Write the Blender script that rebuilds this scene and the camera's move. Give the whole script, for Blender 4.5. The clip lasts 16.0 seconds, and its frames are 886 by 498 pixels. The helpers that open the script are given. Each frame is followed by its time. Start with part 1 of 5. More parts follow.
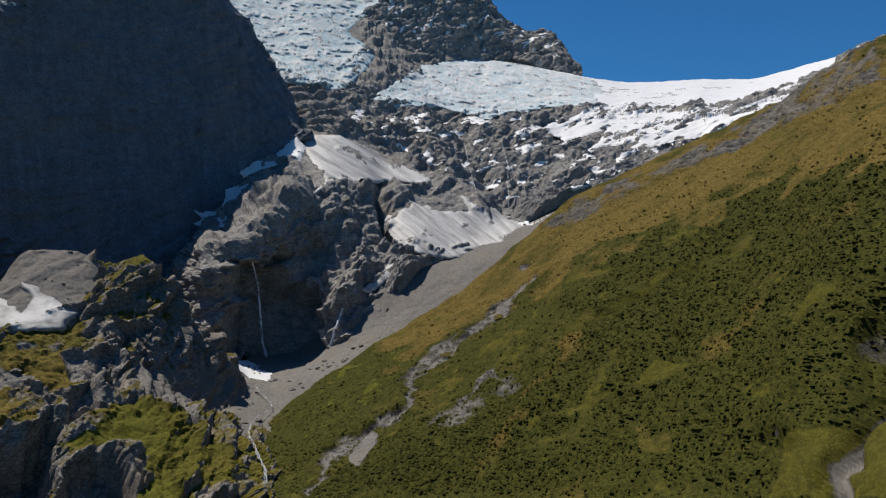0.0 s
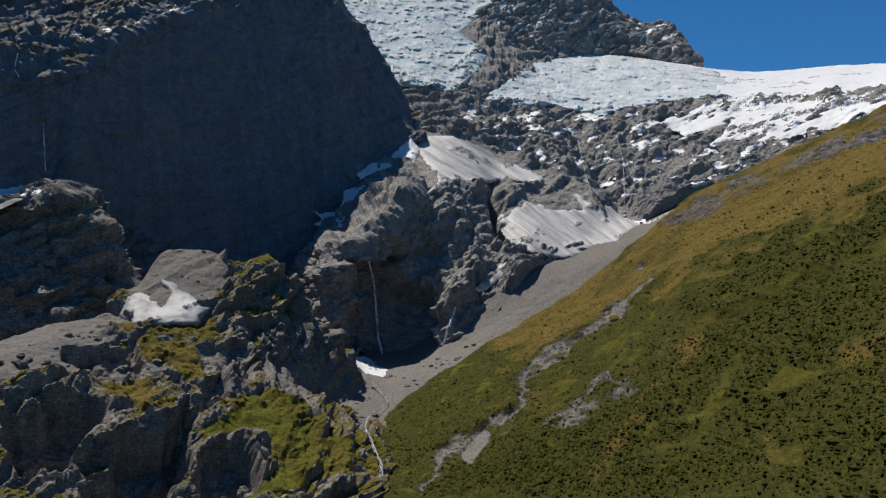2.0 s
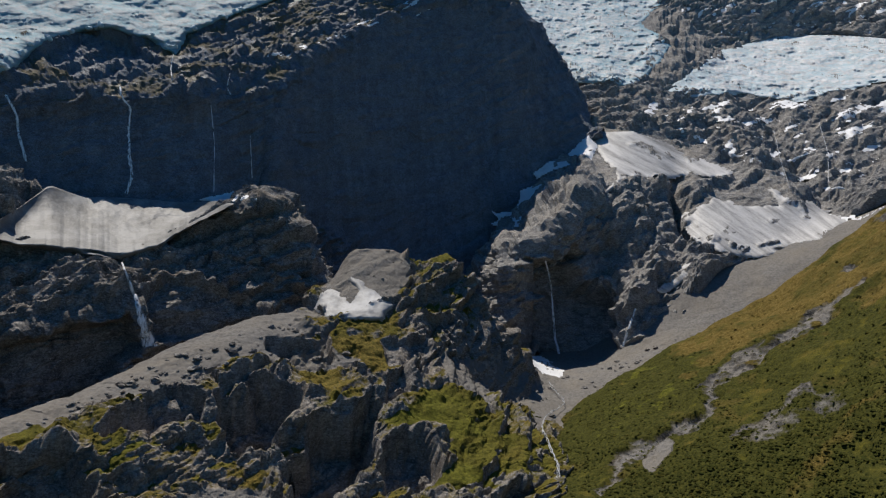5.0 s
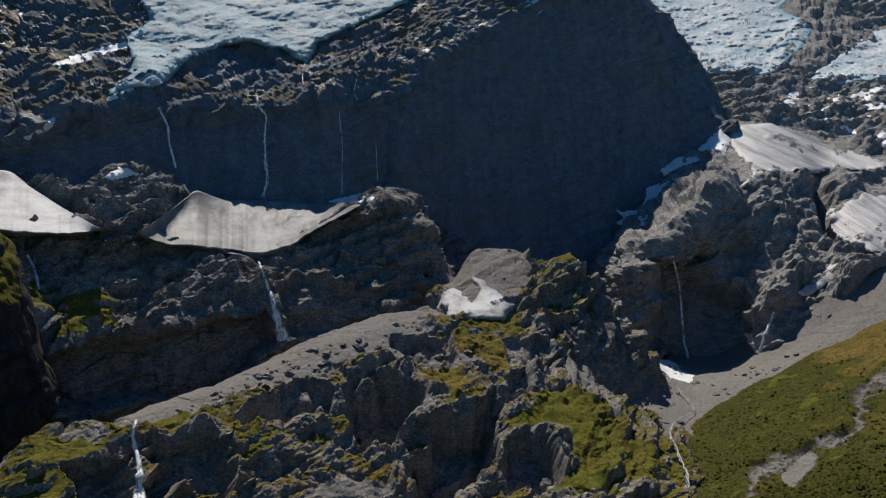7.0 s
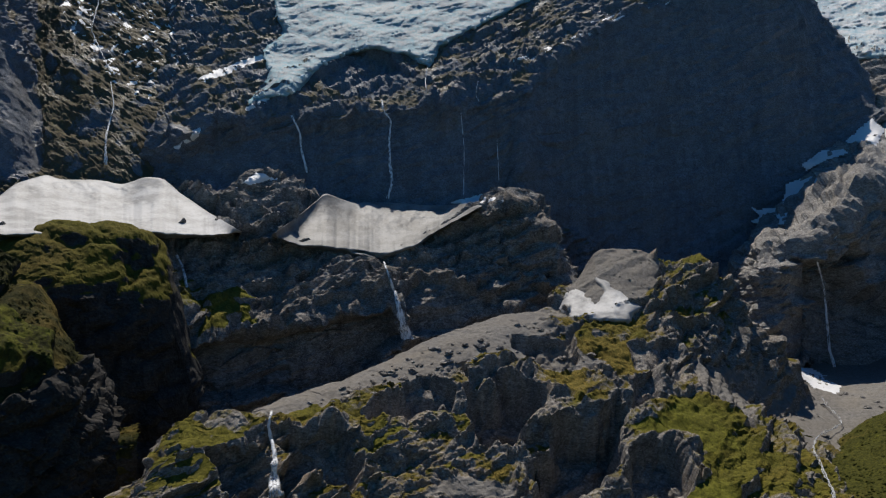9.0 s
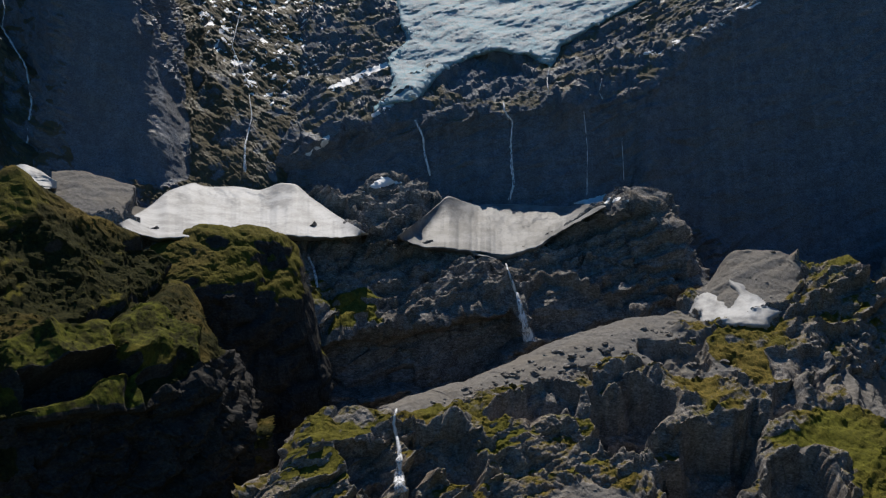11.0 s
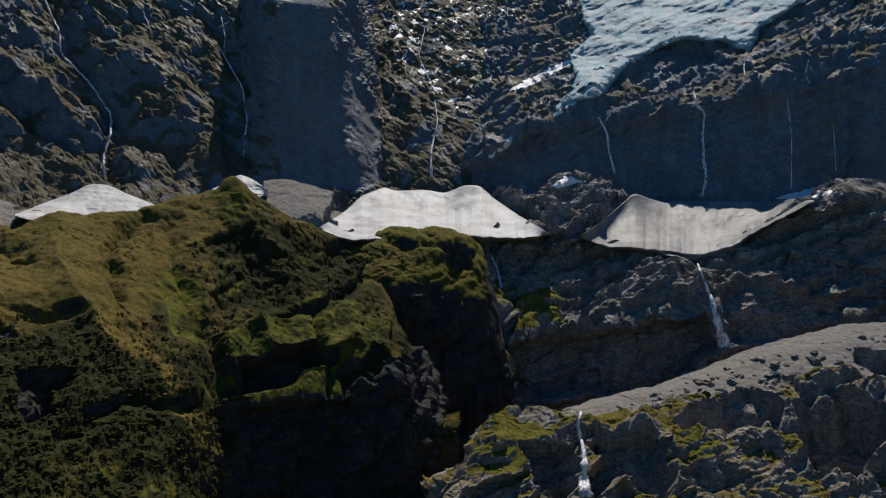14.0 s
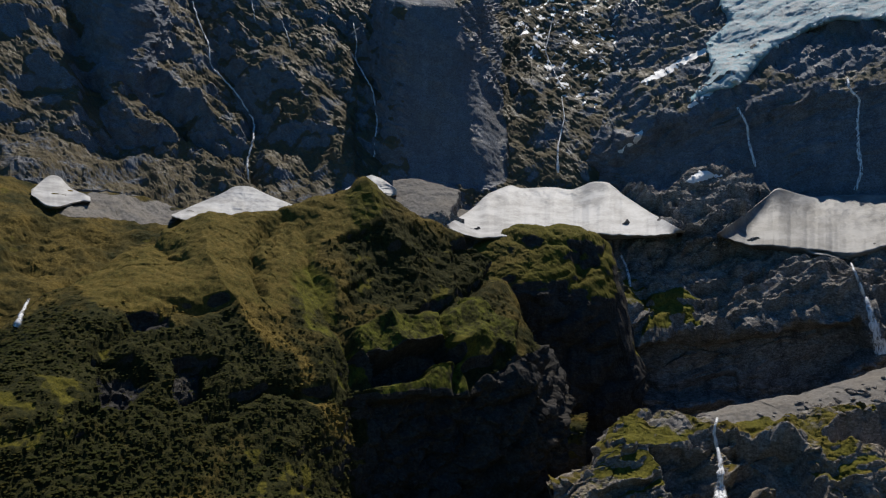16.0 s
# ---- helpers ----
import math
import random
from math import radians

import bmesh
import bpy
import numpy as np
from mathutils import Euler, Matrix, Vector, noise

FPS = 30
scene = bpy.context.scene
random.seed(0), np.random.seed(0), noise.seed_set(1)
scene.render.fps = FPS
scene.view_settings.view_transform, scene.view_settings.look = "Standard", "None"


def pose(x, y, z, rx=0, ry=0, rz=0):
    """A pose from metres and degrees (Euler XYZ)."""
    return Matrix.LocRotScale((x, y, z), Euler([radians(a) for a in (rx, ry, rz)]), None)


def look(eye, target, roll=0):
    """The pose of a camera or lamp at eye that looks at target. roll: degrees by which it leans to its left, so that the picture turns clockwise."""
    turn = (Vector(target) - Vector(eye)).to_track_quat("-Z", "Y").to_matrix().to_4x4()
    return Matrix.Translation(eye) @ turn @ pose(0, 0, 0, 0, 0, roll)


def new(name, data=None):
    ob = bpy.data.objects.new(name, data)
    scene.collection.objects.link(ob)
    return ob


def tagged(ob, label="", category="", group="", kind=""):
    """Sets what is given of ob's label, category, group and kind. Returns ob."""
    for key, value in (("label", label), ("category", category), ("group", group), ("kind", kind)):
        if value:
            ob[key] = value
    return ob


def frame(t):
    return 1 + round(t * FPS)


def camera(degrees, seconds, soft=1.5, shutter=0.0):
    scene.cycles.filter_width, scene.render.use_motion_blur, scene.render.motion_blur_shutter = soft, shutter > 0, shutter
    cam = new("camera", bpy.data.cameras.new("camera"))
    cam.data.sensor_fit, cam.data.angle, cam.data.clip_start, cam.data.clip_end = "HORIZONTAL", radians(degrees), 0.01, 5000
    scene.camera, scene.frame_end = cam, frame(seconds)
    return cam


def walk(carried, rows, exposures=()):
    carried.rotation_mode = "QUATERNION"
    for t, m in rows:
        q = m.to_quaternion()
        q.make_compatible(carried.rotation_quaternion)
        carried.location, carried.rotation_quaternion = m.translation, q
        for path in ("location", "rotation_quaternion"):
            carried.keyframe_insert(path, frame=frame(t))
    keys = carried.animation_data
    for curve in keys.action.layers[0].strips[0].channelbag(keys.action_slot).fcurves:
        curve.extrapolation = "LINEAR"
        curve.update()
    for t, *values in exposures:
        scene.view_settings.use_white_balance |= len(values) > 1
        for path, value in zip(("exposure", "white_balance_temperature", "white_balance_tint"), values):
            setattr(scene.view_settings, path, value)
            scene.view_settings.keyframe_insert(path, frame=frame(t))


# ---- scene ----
cam = camera(64.3, 16.0, soft=1.2)
EYE = 300.0
# The camera hovers on one spot and turns to its left: seconds, yaw, pitch, roll.
ROWS = [
    (0.0, 0.00, 0.57, 0.12),
    (0.5, 2.21, 0.55, 0.12),
    (1.0, 4.49, 0.54, 0.11),
    (1.5, 6.80, 0.53, 0.09),
    (2.0, 9.12, 0.53, 0.08),
    (2.5, 11.45, 0.52, 0.05),
    (3.0, 13.79, 0.52, 0.03),
    (3.5, 16.16, 0.51, 0.02),
    (4.0, 18.55, 0.50, 0.01),
    (6.5, 30.77, 0.46, -0.06),
    (7.0, 33.24, 0.45, -0.07),
    (7.5, 35.71, 0.45, -0.09),
    (8.0, 38.17, 0.45, -0.10),
    (8.5, 40.63, 0.45, -0.10),
    (9.0, 43.09, 0.47, -0.10),
    (11.5, 55.42, 0.61, -0.05),
    (12.0, 57.86, 0.63, -0.03),
    (12.5, 60.30, 0.63, 0.00),
    (13.0, 62.78, 0.63, 0.04),
    (13.5, 65.27, 0.63, 0.07),
    (14.0, 67.75, 0.61, 0.08),
    (14.5, 70.24, 0.58, 0.08),
    (15.0, 72.78, 0.54, 0.06),
    (15.5, 75.36, 0.49, 0.00),
    (16.0, 77.95, 0.43, -0.08),
]
walk(cam, [(t, pose(0, 0, EYE, 90 + pitch, roll, yaw)) for t, yaw, pitch, roll in ROWS], [(0, 0.0), (16, 0.0)])

# ---- light ----
SUN_BEARING, SUN_RISE = 57.0, 63.5  # degrees to the left of +y, degrees above the horizon
world = bpy.data.worlds.new("sky")
scene.world = world
world.use_nodes = True
wn = world.node_tree.nodes
sky = wn.new("ShaderNodeTexSky")
sky.sky_type = "NISHITA"
sky.sun_disc = False
sky.sun_elevation = radians(SUN_RISE)
sky.sun_rotation = radians(-SUN_BEARING)
sky.altitude = 1200
sky.air_density, sky.dust_density, sky.ozone_density = 1.0, 0.1, 3.0
clear = wn.new("ShaderNodeMix")  # thin clear mountain air: less red in the sky
clear.data_type, clear.blend_type = "RGBA", "MULTIPLY"
clear.inputs[0].default_value = 1.0
clear.inputs[7].default_value = (0.25, 0.74, 1.10, 1)
world.node_tree.links.new(sky.outputs[0], clear.inputs[6])
world.node_tree.links.new(clear.outputs[2], wn["Background"].inputs[0])
wn["Background"].inputs[1].default_value = 0.076
sun = new("sun", bpy.data.lights.new("sun", "SUN"))
sun.data.energy, sun.data.angle, sun.data.color = 5.0, radians(0.53), (1.0, 0.93, 0.83)
sb, se = radians(SUN_BEARING), radians(SUN_RISE)
sun.matrix_world = look((0, 0, 1500), (math.sin(sb) * math.cos(se), -math.cos(sb) * math.cos(se), 1500 - math.sin(se)))


# ---- noise ----
RNG = np.random.default_rng(7)
PERM = RNG.permutation(4096)
GRAD = RNG.normal(size=(4096, 3))
GRAD /= np.linalg.norm(GRAD, axis=1)[:, None]
RAND = RNG.random((4096, 4))


def scramble(c, seed):
    return PERM[(PERM[(PERM[(c[..., 0] + seed * 131) & 4095] + c[..., 1]) & 4095] + c[..., 2]) & 4095]


def perlin(p, seed=0):
    b = np.floor(p).astype(np.int64)
    f = p - b
    w = f * f * f * (f * (f * 6 - 15) + 10)
    out = np.zeros(len(p))
    for k in range(8):
        o = np.array([k & 1, k >> 1 & 1, k >> 2])
        g = GRAD[scramble(b + o, seed)]
        out += np.einsum("ij,ij->i", g, f - o) * np.prod(np.where(o, w, 1 - w), axis=1)
    return out * 1.6


def fbm(p, octaves, seed=0, ridged=False):
    out, a, n = np.zeros(len(p)), 1.0, 0.0
    for k in range(octaves):
        v = perlin(p * 2.03 ** k + 17.3 * k, seed + k)
        out += a * ((1 - 2 * np.abs(v)) if ridged else v)
        n += a
        a *= 0.5
    return out / n


def facets(p, seed=0, tilt=1.0):
    """Broken rock: every cell is a plane of its own tilt and height."""
    b = np.floor(p - 0.5).astype(np.int64)
    best = np.full(len(p), 9.0)
    val = np.zeros(len(p))
    for k in range(8):
        c = b + np.array([k & 1, k >> 1 & 1, k >> 2])
        h = scramble(c, seed)
        v = p - c - 0.15 - 0.7 * RAND[h, :3]
        d = np.einsum("ij,ij->i", v, v)
        near = d < best
        best[near] = d[near]
        val[near] = (np.einsum("ij,ij->i", v[near], GRAD[h[near]]) * tilt + (RAND[h[near], 3] - 0.5) * 0.9)
    return val


def blocks(p, seed=0, lean=0.45):
    """Broken rock without jumps: blunt tilted blocks that meet in clefts."""
    b = np.floor(p - 0.5).astype(np.int64)
    val = np.full(len(p), -9.0)
    for k in range(8):
        c = b + np.array([k & 1, k >> 1 & 1, k >> 2])
        h = scramble(c, seed)
        v = p - c - 0.15 - 0.7 * RAND[h, :3]
        g = GRAD[h]
        a = np.abs(v)
        far = 0.55 * np.maximum(np.maximum(a[:, 0], a[:, 1]), a[:, 2]) + 0.45 * np.sqrt(np.einsum("ij,ij->i", v, v))
        val = np.maximum(val, 0.5 * RAND[h, 3] - far + lean * np.einsum("ij,ij->i", v, g))
    return np.clip(val, -0.9, 0.6) + 0.1


def pillows(p, seed=0, sharp=3.2):
    """Rounded rock bosses between narrow creases, about zero."""
    return 0.94 - np.exp(-sharp * np.abs(perlin(p, seed))) - 0.42


def step(a, b, x):
    t = np.clip((x - a) / (b - a), 0, 1)
    return t * t * (3 - 2 * t)


def blur(a, n, axis):
    """Gaussian blur of n cells along an axis, edges held."""
    if n < 0.3:
        return a
    r = int(3 * n) + 1
    k = np.exp(-0.5 * (np.arange(-r, r + 1) / n) ** 2)
    k /= k.sum()
    pad = [(0, 0)] * a.ndim
    pad[axis] = (r, r)
    q = np.pad(a, pad, mode="edge")
    return sum(k[i] * np.take(q, range(i, i + a.shape[axis]), axis=axis) for i in range(2 * r + 1))


def inside(az, v, poly):
    """Signed distance in degrees to a polygon of (bearing, rise): plus inside."""
    P = np.array([(a, b * 57.3) for a, b in poly])
    x, y = az, v * 57.3
    d = np.full(x.shape, 1e9)
    odd = np.zeros(x.shape, bool)
    for (x0, y0), (x1, y1) in zip(P, np.roll(P, -1, 0)):
        ex, ey = x1 - x0, y1 - y0
        t = np.clip(((x - x0) * ex + (y - y0) * ey) / (ex * ex + ey * ey + 1e-12), 0, 1)
        d = np.minimum(d, (x - x0 - t * ex) ** 2 + (y - y0 - t * ey) ** 2)
        odd ^= ((y0 > y) != (y1 > y)) & (x < ex * (y - y0) / (ey if ey else 1e-9) + x0)
    return np.where(odd, 1, -1) * np.sqrt(d)


def along(az, v, path, width):
    """Signed distance to a line of (bearing, rise) of that width in degrees."""
    P = [(a, b * 57.3) for a, b in path]
    x, y = az, v * 57.3
    d = np.full(x.shape, 1e9)
    for (x0, y0), (x1, y1) in zip(P, P[1:]):
        ex, ey = x1 - x0, y1 - y0
        t = np.clip(((x - x0) * ex + (y - y0) * ey) / (ex * ex + ey * ey + 1e-12), 0, 1)
        d = np.minimum(d, np.hypot(x - x0 - t * ex, y - y0 - t * ey))
    return width / 2 - d


# ---- materials ----
class Nodes:
    def __init__(self, name):
        self.m = bpy.data.materials.new(name)
        self.m.use_nodes = True
        self.t = self.m.node_tree
        self.b = self.t.nodes["Principled BSDF"]
        geo = self.t.nodes.new("ShaderNodeNewGeometry")
        self.pos, self.nor = geo.outputs["Position"], geo.outputs["Normal"]

    def link(self, a, b):
        self.t.links.new(a, b)

    def put(self, node, key, value):
        if value is None:
            return
        if isinstance(value, bpy.types.NodeSocket):
            self.link(value, node.inputs[key])
        else:
            node.inputs[key].default_value = value

    def noise(self, scale, detail=6, rough=0.6, stretch=None, warp=0.0):
        vec = self.pos
        if stretch:
            mp = self.t.nodes.new("ShaderNodeMapping")
            mp.inputs["Scale"].default_value = stretch[:3]
            mp.inputs["Rotation"].default_value = [radians(a) for a in (stretch[3:] or (0, 0, 0))]
            self.link(vec, mp.inputs[0])
            vec = mp.outputs[0]
        n = self.t.nodes.new("ShaderNodeTexNoise")
        n.inputs["Scale"].default_value, n.inputs["Detail"].default_value = scale, detail
        n.inputs["Roughness"].default_value, n.inputs["Distortion"].default_value = rough, warp
        self.link(vec, n.inputs["Vector"])
        return n.outputs[0]

    def cells(self, scale, feature="F1"):
        n = self.t.nodes.new("ShaderNodeTexVoronoi")
        n.feature = feature
        n.inputs["Scale"].default_value = scale
        self.link(self.pos, n.inputs["Vector"])
        return n.outputs[0]

    def attr(self, name):
        n = self.t.nodes.new("ShaderNodeAttribute")
        n.attribute_name = name
        return n.outputs["Fac"]

    def math(self, op, a, b=None):
        n = self.t.nodes.new("ShaderNodeMath")
        n.operation = op
        self.put(n, 0, a)
        self.put(n, 1, b)
        return n.outputs[0]

    def ramp(self, fac, *stops):
        n = self.t.nodes.new("ShaderNodeValToRGB")
        e = n.color_ramp.elements
        while len(e) < len(stops):
            e.new(0.5)
        for el, (p, c) in zip(e, stops):
            el.position = p
            el.color = (c, c, c, 1) if isinstance(c, (int, float)) else (*c, 1)
        self.link(fac, n.inputs[0])
        return n.outputs[0]

    def mix(self, fac, a, b, kind="MIX"):
        n = self.t.nodes.new("ShaderNodeMix")
        n.data_type, n.blend_type = "RGBA", kind
        self.put(n, 0, fac)
        self.put(n, 6, a if isinstance(a, bpy.types.NodeSocket) else (*a, 1))
        self.put(n, 7, b if isinstance(b, bpy.types.NodeSocket) else (*b, 1))
        return n.outputs[2]

    def bump(self, height, strength, distance):
        n = self.t.nodes.new("ShaderNodeBump")
        n.inputs["Strength"].default_value, n.inputs["Distance"].default_value = strength, distance
        self.link(height, n.inputs["Height"])
        self.link(n.outputs[0], self.b.inputs["Normal"])

    def done(self, colour, rough=0.9, spec=0.25):
        self.put(self.b, "Base Color", colour)
        self.put(self.b, "Roughness", rough)
        self.put(self.b, "Specular IOR Level", spec)
        return self.m


def terrain_material(name, rock_dark=(0.085, 0.079, 0.072), rock_pale=(0.42, 0.388, 0.350), rust=(0.28, 0.215, 0.15), wet=False,
                     grass_a=(0.150, 0.135, 0.020), grass_b=(0.215, 0.150, 0.036), leaf=1.0, thatch=(0.042, 0.042, 0.009), snowy=False):
    """Rock with turf, scree and tussock where the mesh's weights lay them."""
    n = Nodes(name)
    big, mid, fine = n.noise(0.012, 5), n.noise(0.06, 8, 0.65, warp=0.4), n.noise(0.45, 6, 0.7)
    strata = n.noise(0.05, 8, 0.7, (1.0, 1.0, 5.0, 24, -20, 0))
    rock = n.ramp(mid, (0.32, rock_dark), (0.52, tuple(0.5 * (a + b) for a, b in zip(rock_dark, rock_pale))), (0.72, rock_pale))
    rock = n.mix(n.ramp(strata, (0.42, 0.0), (0.62, 0.55)), rock, rock_dark)
    rock = n.mix(n.ramp(big, (0.48, 0.0), (0.66, 0.6)), rock, rust)
    rock = n.mix(n.ramp(fine, (0.34, 0.75), (0.54, 0.0)), rock, tuple(0.45 * a for a in rock_dark))
    rock = n.mix(n.ramp(n.noise(0.28, 9, 0.8, (1.0, 1.0, 2.2, 24, -20, 0), 0.4), (0.50, 0.0), (0.64, 0.7)), rock, tuple(1.15 * a for a in rock_pale))
    scree = n.ramp(n.noise(0.25, 8, 0.75), (0.3, (0.088, 0.083, 0.078)), (0.5, (0.172, 0.163, 0.151)), (0.75, (0.25, 0.237, 0.22)))
    scree = n.mix(n.ramp(n.noise(0.02, 4), (0.4, 0.0), (0.7, 0.5)), scree, (0.20, 0.175, 0.14))
    grass = n.mix(n.ramp(n.math("ADD", n.noise(0.018, 6), n.math("MULTIPLY", n.math("SUBTRACT", n.attr("tussock"), 0.5), 0.7)), (0.42, 0.0), (0.62, 1.0)), grass_a, grass_b)
    grass = n.mix(n.ramp(n.noise(0.12, 8, 0.75), (0.38, 0.6), (0.6, 0.0)), grass, thatch)
    grass = n.mix(n.ramp(n.noise(0.30, 7, 0.75), (0.40, 0.7), (0.56, 0.0)), grass, thatch)
    grass = n.mix(n.ramp(n.noise(0.20, 7, 0.75), (0.52, 0.0), (0.68, 0.6)), grass, (0.115, 0.105, 0.022))
    grass = n.mix(n.ramp(n.noise(0.85, 5, 0.75), (0.36, 0.75), (0.54, 0.0)), grass, thatch)
    grass = n.mix(n.ramp(n.noise(0.7, 5, 0.75, (1.0, 1.0, 1.0, 30, 10, 50)), (0.52, 0.0), (0.66, 0.5)), grass, (0.17, 0.145, 0.035))
    sward = n.ramp(n.noise(0.3, 6, 0.75), (0.36, (0.052, 0.058, 0.008)), (0.5, (0.112, 0.122, 0.015)), (0.66, (0.175, 0.175, 0.03)))
    grass = n.mix(n.math("MULTIPLY", n.attr("lush"), n.ramp(n.noise(0.06, 6, 0.7), (0.35, 0.3), (0.55, 1.0))), grass, sward)
    bush = n.ramp(n.noise(0.45, 6, 0.75), (0.36, (0.022 * leaf, 0.025 * leaf, 0.006)), (0.50, (0.046 * leaf, 0.047 * leaf, 0.009)), (0.66, (0.082 * leaf, 0.076 * leaf, 0.014)))
    straw = n.ramp(n.noise(0.40, 6, 0.75), (0.36, (0.066, 0.048, 0.012)), (0.50, (0.125, 0.088, 0.022)), (0.66, (0.19, 0.142, 0.045)))
    bush = n.mix(n.ramp(n.math("ADD", n.attr("tussock"), n.math("MULTIPLY", n.math("SUBTRACT", n.noise(0.02, 6, 0.65), 0.5), 1.4)), (0.40, 0.0), (0.75, 1.0)), bush, straw)
    grass = n.mix(n.ramp(n.math("ADD", n.attr("shrub"), n.math("MULTIPLY", n.math("SUBTRACT", n.noise(0.10, 8, 0.75), 0.5), 1.2)), (0.30, 0.0), (0.55, 1.0)), grass, bush)
    if wet:
        rock = n.mix(n.ramp(n.noise(0.05, 6, 0.65, (1.0, 1.0, 0.10)), (0.40, 0.35), (0.60, 0.0)), rock, (0.08, 0.08, 0.082))
    tear = n.math("MULTIPLY", n.math("SUBTRACT", n.noise(0.16, 8, 0.7), 0.5), 0.9)
    col = n.mix(n.ramp(n.math("ADD", n.attr("scree"), tear), (0.42, 0.0), (0.58, 1.0)), rock, scree)
    col = n.mix(n.ramp(n.math("ADD", n.attr("grass"), tear), (0.40, 0.0), (0.60, 1.0)), col, grass)
    crack = n.math("ABSOLUTE", n.math("SUBTRACT", n.noise(0.11, 9, 0.72, (1.0, 1.0, 1.8, 20, -15, 0), 0.6), 0.5))
    col = n.mix(n.math("MULTIPLY", n.ramp(crack, (0.0, 0.6), (0.025, 0.0)), n.ramp(n.math("ADD", n.attr("grass"), n.attr("scree")), (0.3, 1.0), (0.6, 0.15))), col, (0.025, 0.025, 0.026))
    beds = n.math("MULTIPLY", n.noise(0.10, 10, 0.75, (1.0, 1.0, 4.5, 24, -20, 0), 0.5), 1.3)
    rough = n.math("ADD", n.math("ADD", n.noise(0.30, 10, 0.82), beds), n.math("MULTIPLY", n.ramp(crack, (0.0, 0.0), (0.06, 1.0)), 0.35))
    n.bump(n.math("MULTIPLY", rough, n.ramp(n.attr("grass"), (0.3, 1.0), (0.7, 0.8))), 0.4, 2.2)
    if snowy:
        col = n.mix(n.ramp(n.math("ADD", n.attr("snow"), n.math("MULTIPLY", n.math("SUBTRACT", n.noise(0.035, 7, 0.6, (1.0, 1.0, 2.5, 15, 10, 0)), 0.5), 1.3)), (0.46, 0.0), (0.52, 1.0)), col, (0.66, 0.665, 0.675))
    return n.done(col, 0.92, 0.07) if not wet else n.done(col, n.ramp(n.noise(0.016, 6, 0.65), (0.40, 0.42), (0.50, 0.85)), n.ramp(n.attr("grass"), (0.2, 0.28), (0.5, 0.1)))


def snow_material(name, clean=(0.80, 0.81, 0.83), dirt=(0.40, 0.39, 0.37), amount=0.5, scale=0.03, streak=False, span=0.32):
    """Old snow, dirty in patches or, as a streak, in lines along its fall."""
    n = Nodes(name)
    a, b = n.noise(scale, 7, 0.6), n.noise(scale * 9, 6, 0.7)
    if streak:
        run = n.t.nodes.new("ShaderNodeCombineXYZ")
        n.put(run, 0, n.math("MULTIPLY", n.attr("across"), 2.6))
        n.put(run, 1, n.math("MULTIPLY", n.attr("down"), 0.28))
        tex = n.t.nodes.new("ShaderNodeTexNoise")
        tex.inputs["Scale"].default_value, tex.inputs["Detail"].default_value, tex.inputs["Roughness"].default_value = 1.0, 6, 0.65
        n.link(run.outputs[0], tex.inputs["Vector"])
        a = tex.outputs[0]
    f = n.math("ADD", a, n.math("MULTIPLY", n.math("SUBTRACT", b, 0.5), 0.35))
    col = n.mix(n.ramp(f, (0.60 - 0.3 * amount, 0.0), (0.60 - 0.3 * amount + span, 1.0)), clean, dirt)
    n.bump(n.math("ADD", n.noise(0.12, 6), n.math("MULTIPLY", b, 0.4)), 0.5, 1.5)
    return n.done(col, 0.6, 0.3)


def ice_material(name, pale=(0.57, 0.585, 0.59), deep=(0.17, 0.36, 0.44), blue=0.9):
    """Glacier ice: dull white folds, dirt bands, and blue in the clefts and along the broken rim."""
    n = Nodes(name)
    col = n.mix(n.ramp(n.noise(0.022, 7, 0.6, None, 0.8), (0.42, 0.0), (0.66, 0.75)), pale, (0.40, 0.375, 0.35))
    col = n.mix(n.ramp(n.noise(0.05, 7, 0.65, None, 0.5), (0.5, 0.0), (0.72, 0.6)), col, (0.36, 0.47, 0.52))
    cold = n.math("MAXIMUM", n.ramp(n.attr("hollow"), (0.1, 0.0), (0.9, 0.75)), n.math("MULTIPLY", n.ramp(n.attr("rim"), (0.25, 0.0), (0.9, 1.0)), blue))
    col = n.mix(n.math("MULTIPLY", cold, n.ramp(n.noise(0.09, 5), (0.3, 0.4), (0.6, 1.0))), col, deep)
    grit = n.noise(0.06, 9, 0.72, (1.0, 1.0, 2.0, 20, 15, 0), 0.8)
    col = n.mix(n.ramp(grit, (0.50, 0.0), (0.68, 0.55)), col, (0.30, 0.31, 0.31))
    n.bump(n.math("ADD", n.noise(0.10, 9, 0.7), grit), 0.6, 3.0)
    return n.done(col, 0.7, 0.15)


def water_material(name, white=1.0):
    n = Nodes(name)
    f = n.noise(0.5, 6, 0.7, (1.0, 1.0, 0.12))
    col = n.ramp(f, (0.30, (0.50 * white, 0.53 * white, 0.56 * white)), (0.5, (0.86 * white, 0.88 * white, 0.90 * white)))
    n.put(n.b, "Alpha", n.ramp(n.math("ADD", f, n.math("MULTIPLY", n.math("SUBTRACT", n.noise(0.09, 3), 0.5), 0.5)), (0.38, 0.25), (0.55, 1.0)))
    soft = n.math("MULTIPLY", n.b.inputs["Alpha"].links[0].from_socket, n.ramp(n.attr("edge"), (0.35, 1.0), (0.95, 0.0)))
    n.put(n.b, "Alpha", soft)
    return n.done(col, 0.5, 0.3)


